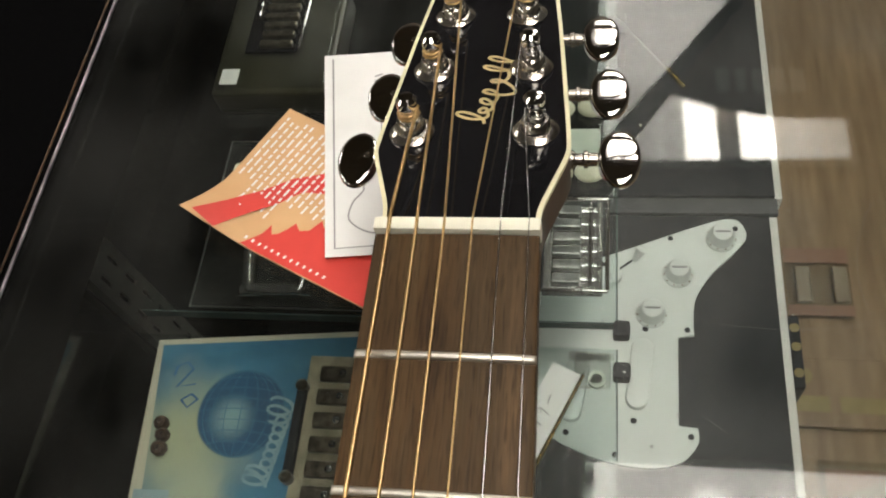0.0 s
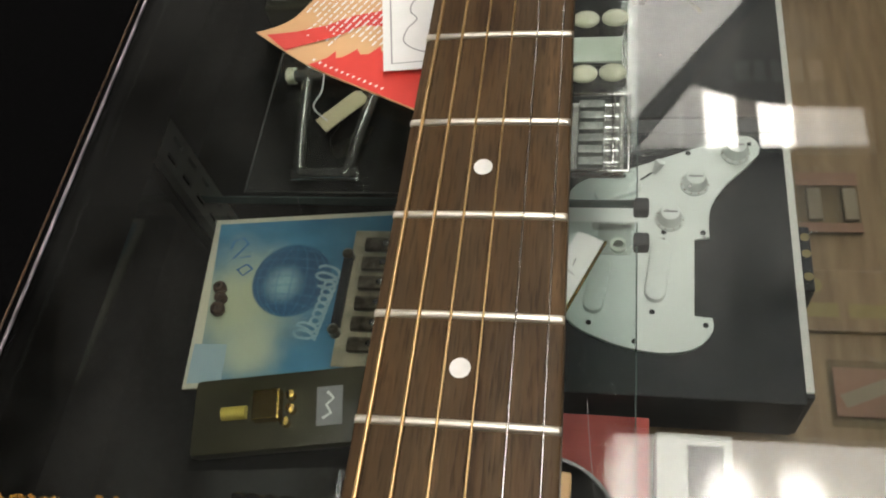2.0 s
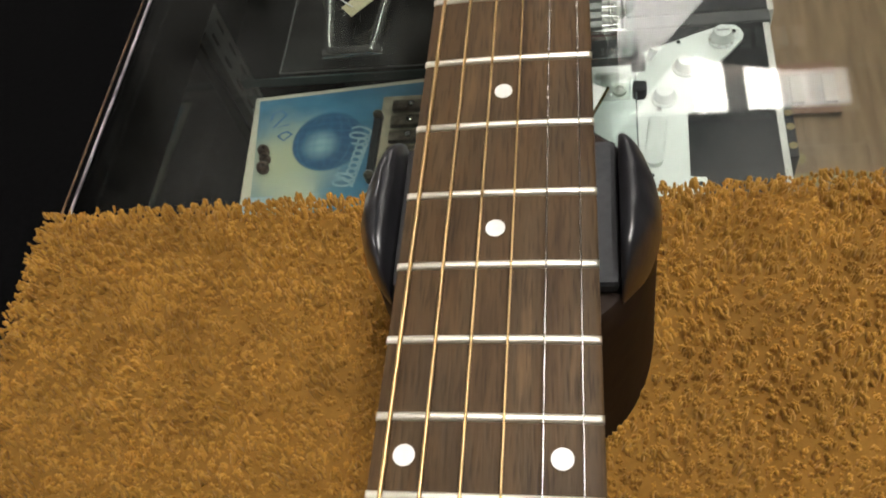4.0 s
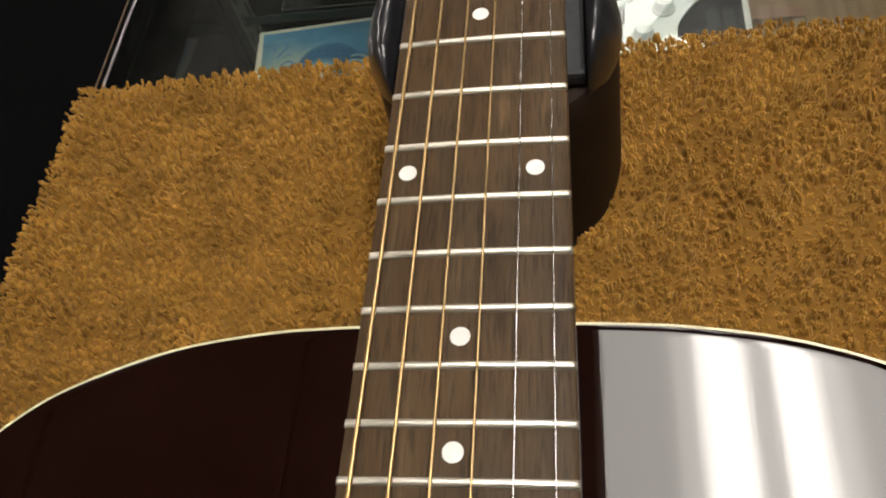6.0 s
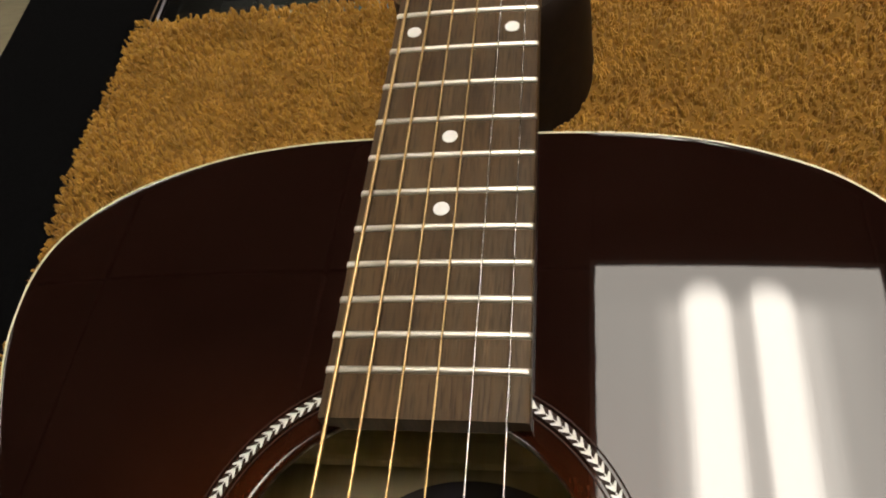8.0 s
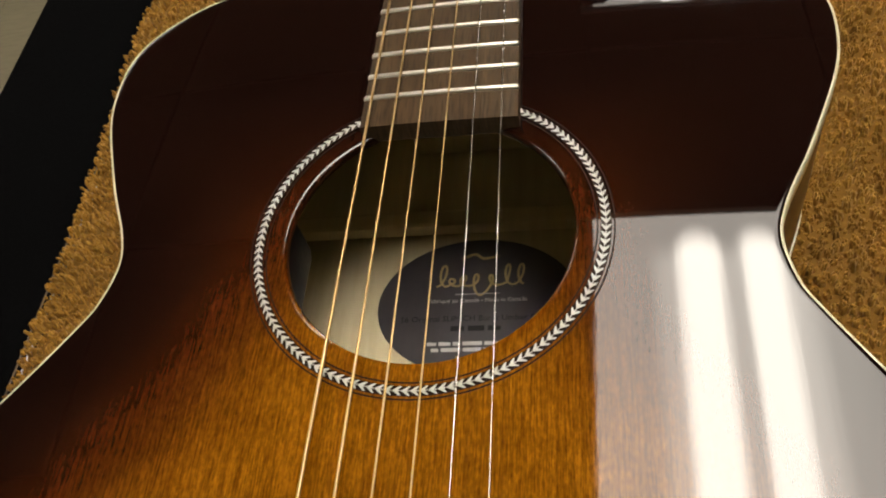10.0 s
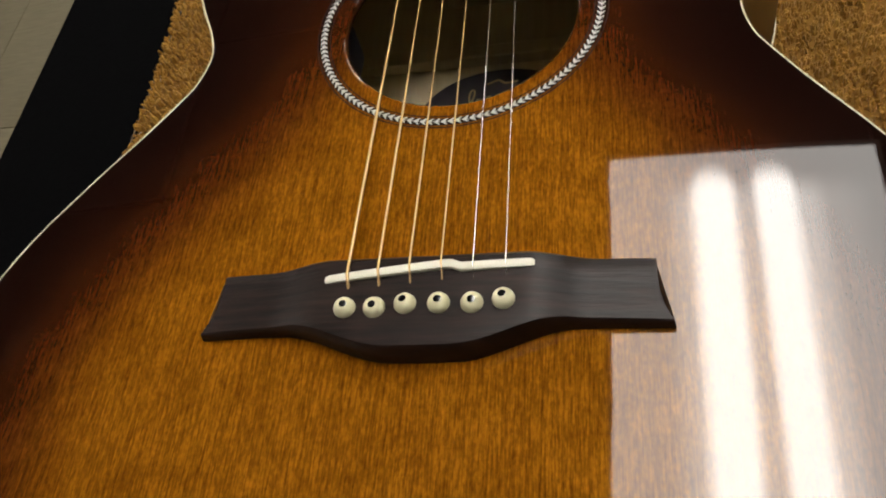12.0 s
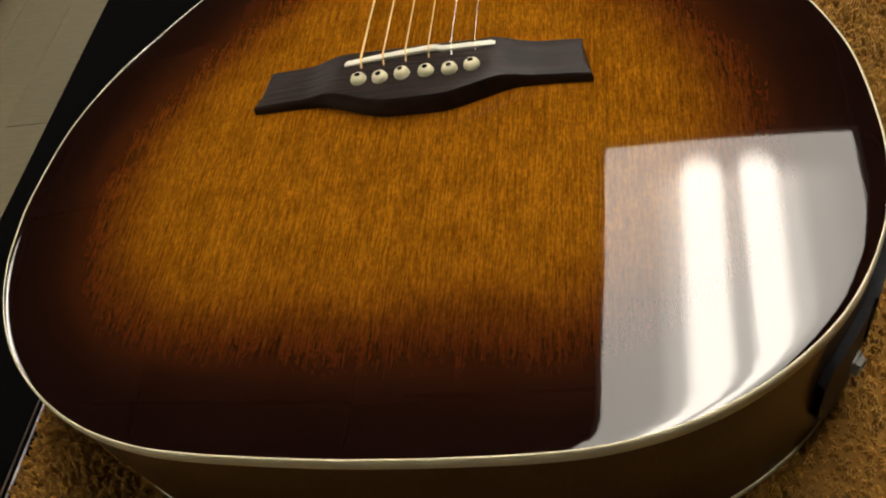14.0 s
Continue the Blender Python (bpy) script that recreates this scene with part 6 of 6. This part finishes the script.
P1 = BOX + 0.0042
for x, y in ((0.144, 0.262), (0.108, 0.228), (0.086, 0.191)):
    kb = part("knob", lathe(bmesh.new(), [(0.0125, 0), (0.0125, 0.0015), (0.0105, 0.003), (0.0088, 0.011), (0.0078, 0.0125), (0, 0.0128)], pose(x, y, P1), 30), M["white_plastic"], pgd, "white control knob", smooth=35)
    bm = bmesh.new()
    for k in range(10):
        a = 2 * math.pi * k / 11 - 0.6
        box(bm, -0.0007, 0.0007, 0.0104, 0.0120, 0.0020, 0.0027, 0, pose(x, y, P1, 0, 0, math.degrees(a)))
    part("scale_marks", bm, M["faded_grey"], kb)
    part("knob_mark", boxed(x - 0.006, x + 0.006, y - 0.0008, y + 0.0008, P1 + 0.0129, P1 + 0.0132), M["grey_card"], kb)
part("switch_slot", boxed(-0.012, 0.012, -0.0009, 0.0009, P1, P1 + 0.0004, 0, pose(0.066, 0.236, 0, 0, 0, 38)), M["black_card"], pgd)
part("switch_tip", tube(bmesh.new(), [(0.073, 0.240, P1), (0.0785, 0.2455, P1 + 0.010)], [0.002, 0.0045], 12), M["white_plastic"], pgd, smooth=50)
for (x0, y0), (x1, y1) in (((0.0795, 0.168), (0.0725, 0.110)), ((0.030, 0.150), (0.022, 0.098)), ((0.062, 0.228), (0.022, 0.212))):
    d = Vector((x1 - x0, y1 - y0))
    pose2 = Matrix.Translation(((x0 + x1) / 2, (y0 + y1) / 2, P1)) @ Matrix.Rotation(math.atan2(d.y, d.x), 4, "Z")
    L2 = d.length / 2
    part("pickup", prism(bmesh.new(), rounded(-L2, L2, -0.0085, 0.0085, 0.0084), 0, 0.006, 0.0015, m=pose2), M["white_plastic"], pgd, "white single-coil pickup cover", smooth=40)
for x, y in ((0.156, 0.272), (0.1135, 0.178), (0.113, 0.091), (0.057, 0.0745), (0.103, 0.262), (0.047, 0.236), (0.071, 0.1015), (0.081, 0.178), (0.020, 0.090)):
    part("screw", lathe(bmesh.new(), [(0.0024, 0), (0.0022, 0.0006), (0.001, 0.0002)], pose(x, y, P1), 12), M["black_card"], pgd, smooth=40)

nb = thing("brass_rod", (0.09, 0.42, BOX), "thin steel rod with a brass tip lying on a carton", "guitar part")
part("rod", tube(bmesh.new(), [(0.056, 0.472, BOX + 0.050), (0.100, 0.402, BOX + 0.056)], 0.0012, 8), M["steel"], nb, smooth=60)
part("tip", tube(bmesh.new(), [(0.100, 0.402, BOX + 0.056), (0.1135, 0.380, BOX + 0.058)], 0.0020, 8), M["brass"], nb, "brass tip", smooth=60)
part("rest", boxed(0.052, 0.066, 0.452, 0.478, BOX + 0.0004, BOX + 0.0486, 0.002), M["black_card"], nb, "black foam rest")
bd = thing("bead", (0.080, 0.3835, BOX), "tiny bright steel bead on a black carton", "guitar part")
part("ball", lathe(bmesh.new(), [(0.001, 0.0), (0.0024, 0.001), (0.0026, 0.0024), (0.0016, 0.0042), (0, 0.0046)], pose(0.080, 0.3835, BOX - 0.0018), 14), M["nickel"], bd, smooth=60)

rb = thing("carton", (0.03, -0.03, DECK), "small bright red carton", "carton", "cartons")
part("sides", boxed(-0.03, 0.070, -0.070, 0.022, DECK + 0.001, DECK + 0.06, 0.0015), M["red_card"], rb)
sb = thing("carton", (0.14, -0.03, DECK), "pale grey carton beside a red one", "carton", "cartons")
part("sides", boxed(0.076, 0.135, -0.080, 0.016, DECK + 0.001, DECK + 0.045, 0.0015), M["white_card"], sb)
part("dark_window", boxed(0.100, 0.128, -0.060, 0.006, DECK + 0.0455, DECK + 0.0462), M["rest_side"], sb)

# flat packages on the brown board
for n, (x, y, w, d, ink, label) in enumerate(((0.250, 0.255, 0.056, 0.070, "faded_red", "clear flat package with a red printed band"),
                                              (0.252, 0.150, 0.090, 0.062, "faded_yellow", "brown flat package with yellow print"),
                                              (0.262, 0.062, 0.060, 0.060, "faded_red", "clear flat package with a red label"))):
    fpk = thing("flat_package", (x, y, DECK), label, "package", "flat packages")
    part("pouch", boxed(x - w / 2, x + w / 2, y - d / 2, y + d / 2, DECK, DECK + 0.006, 0.002), M["deck"] if n == 1 else M["acrylic"], fpk)
    if n == 0:
        part("red_band", boxed(x - w / 2, x + w / 2, y + d / 2 - 0.016, y + d / 2 - 0.001, DECK + 0.0062, DECK + 0.0066), M["faded_red"], fpk)
        part("red_band", boxed(x - w / 2, x + w / 2, y - d / 2 + 0.001, y - d / 2 + 0.011, DECK + 0.0062, DECK + 0.0066), M["faded_red"], fpk)
        for k in (-0.02, 0.012):
            part("pale_part", boxed(x + k, x + k + 0.013, y - 0.022, y + 0.014, DECK + 0.0062, DECK + 0.010, 0.002), M["faded_grey"], fpk)
    elif n == 1:
        part("yellow_disc", lathe(bmesh.new(), [(0.0075, 0), (0.0075, 0.0004), (0, 0.0004)], pose(x - 0.024, y + 0.014, DECK + 0.0062), 20), M["faded_yellow"], fpk)
        part("yellow_print", bars(bmesh.new(), pose(x, y, DECK + 0.0065), [(-0.034, 0.040, -0.018, 0.014)], 21), M["faded_yellow"], fpk)
    else:
        part("red_label", boxed(x - 0.026, x + 0.026, y - 0.022, y + 0.022, DECK + 0.0062, DECK + 0.0066), M["faded_red"], fpk)
        part("pale_band", boxed(-0.022, 0.022, -0.006, 0.006, DECK + 0.007, DECK + 0.0076, 0, pose(x, y, 0, 0, 0, 24)), M["faded_grey"], fpk)
ds = thing("dark_spool", (0.206, 0.19, DECK), "dark package standing beside the carton with yellow spots", "package")
part("case", boxed(0.2005, 0.2105, 0.150, 0.215, DECK, DECK + 0.045, 0.003), M["black_card"], ds)
for k in (0.163, 0.186, 0.203):
    part("yellow_spot", lathe(bmesh.new(), [(0.004, 0), (0.004, 0.0006), (0, 0.0006)], pose(0.2055, k, DECK + 0.0452), 14), M["faded_yellow"], ds)

def settle(names, dx, dy):
    for ob in scene.collection.objects:
        if ob.parent is None and ob.name.split(".")[0] in names:
            ob.location += Vector((dx, dy, 0))


settle(("blister_card", "small_package", "parts_bag", "tailpiece", "boxed_tremolo"), 0.0025, 0.0025)
settle(("price_tag", "hardtail_bridge", "button_card", "clear_clip", "round_case", "wooden_tile"), -0.0005, 0.0)
settle(("carton", "pickguard", "brass_rod", "bead", "dark_spool"), -0.003, -0.0035)
settle(("flat_package",), -0.013, 0.0085)

# scratches and stray hairs on the counter glass
bm = bmesh.new()
rnd = random.Random(19)
marks = [((0.0275, -0.108), (0.032, -0.148), 0.00018)]
for k in range(16):
    x, y, a, l = rnd.uniform(-0.15, 0.30), rnd.uniform(-0.16, 0.25), rnd.uniform(0, 6.28), rnd.uniform(0.003, 0.012)
    marks.append(((x, y), (x + l * math.cos(a), y + l * math.sin(a)), 0.00009))
for (xa, ya), (xb, yb), w in marks:
    bow = rnd.uniform(-0.1, 0.1)
    ribbon(bm, [(xa + (xb - xa) * t - bow * (yb - ya) * t * (1 - t), ya + (yb - ya) * t + bow * (xb - xa) * t * (1 - t)) for t in (0, 0.25, 0.5, 0.75, 1)], w, GLASS + 0.0002)
for k in range(9):
    x, y, r, a = rnd.uniform(0.08, 0.30), rnd.uniform(-0.02, 0.22), rnd.uniform(0.05, 0.14), rnd.uniform(0, 6.28)
    ribbon(bm, [(x + r * math.cos(a + 0.06 * j), y + 0.8 * r * math.sin(a + 0.06 * j)) for j in range(12)], 0.00006, GLASS + 0.0002)
tagged(part("scratching", bm, M["grey_card"], top_pane, "fine scratches and stray hairs"), kind="stuff")

# ---- across the aisle ----
ot = thing("wall_display", (-2.4, 0.6, 0), "low brown wooden display plinth across the aisle", "display", kind="structure")
part("plinth", boxed(-2.7, -1.885, -1.2, 2.6, 0.0, 0.09, 0.004), M["brown_wood"], ot)
for n, (x, y, w, d, h) in enumerate(((-2.06, 1.26, 0.34, 0.28, 0.16), (-2.2, 1.68, 0.30, 0.30, 0.14), (-2.17, 0.93, 0.30, 0.26, 0.06))):
    cb = thing("cardboard_box", (x, y, 0.09), "white cardboard box on the wooden plinth", "box", "boxes across the aisle")
    part("sides", boxed(x - w / 2, x + w / 2, y - d / 2, y + d / 2, 0.091, 0.09 + h, 0.003), M["white_card"], cb)
    part("tape", boxed(x - 0.025, x + 0.025, y - d / 2 - 0.0005, y + d / 2 + 0.0005, 0.09 + h, 0.0906 + h), M["grey_card"], cb)

# floor planks, the nearest as single boards
plank = bpy.data.meshes.new("plank")
pb = boxed(-0.0895, 0.0895, -0.5985, 0.5985, -0.004, 0.0, 0.0012)
pb.to_mesh(plank)
pb.free()
plank.materials.append(M["floor"])
for i in range(-12, 1):
    for j in range(-3, 4):
        if j * 1.2 + (i % 3) * 0.4 > 4.0:
            continue
        ob = new("plank", plank)
        ob.parent = fl
        ob.location = (i * 0.18 - 0.24, j * 1.2 + 0.35 + (i % 3) * 0.4, 0)
rest = bmesh.new()
for a in ((-4.0, -2.5, -4.0, 5.0), (-0.15, 4.0, -4.0, 5.0), (-2.5, -0.15, -4.0, -3.0), (-2.5, -0.15, 3.8, 5.0)):
    box(rest, *a, -0.004, -0.0005)
tagged(part("planking", rest, M["floor"], fl), kind="stuff")
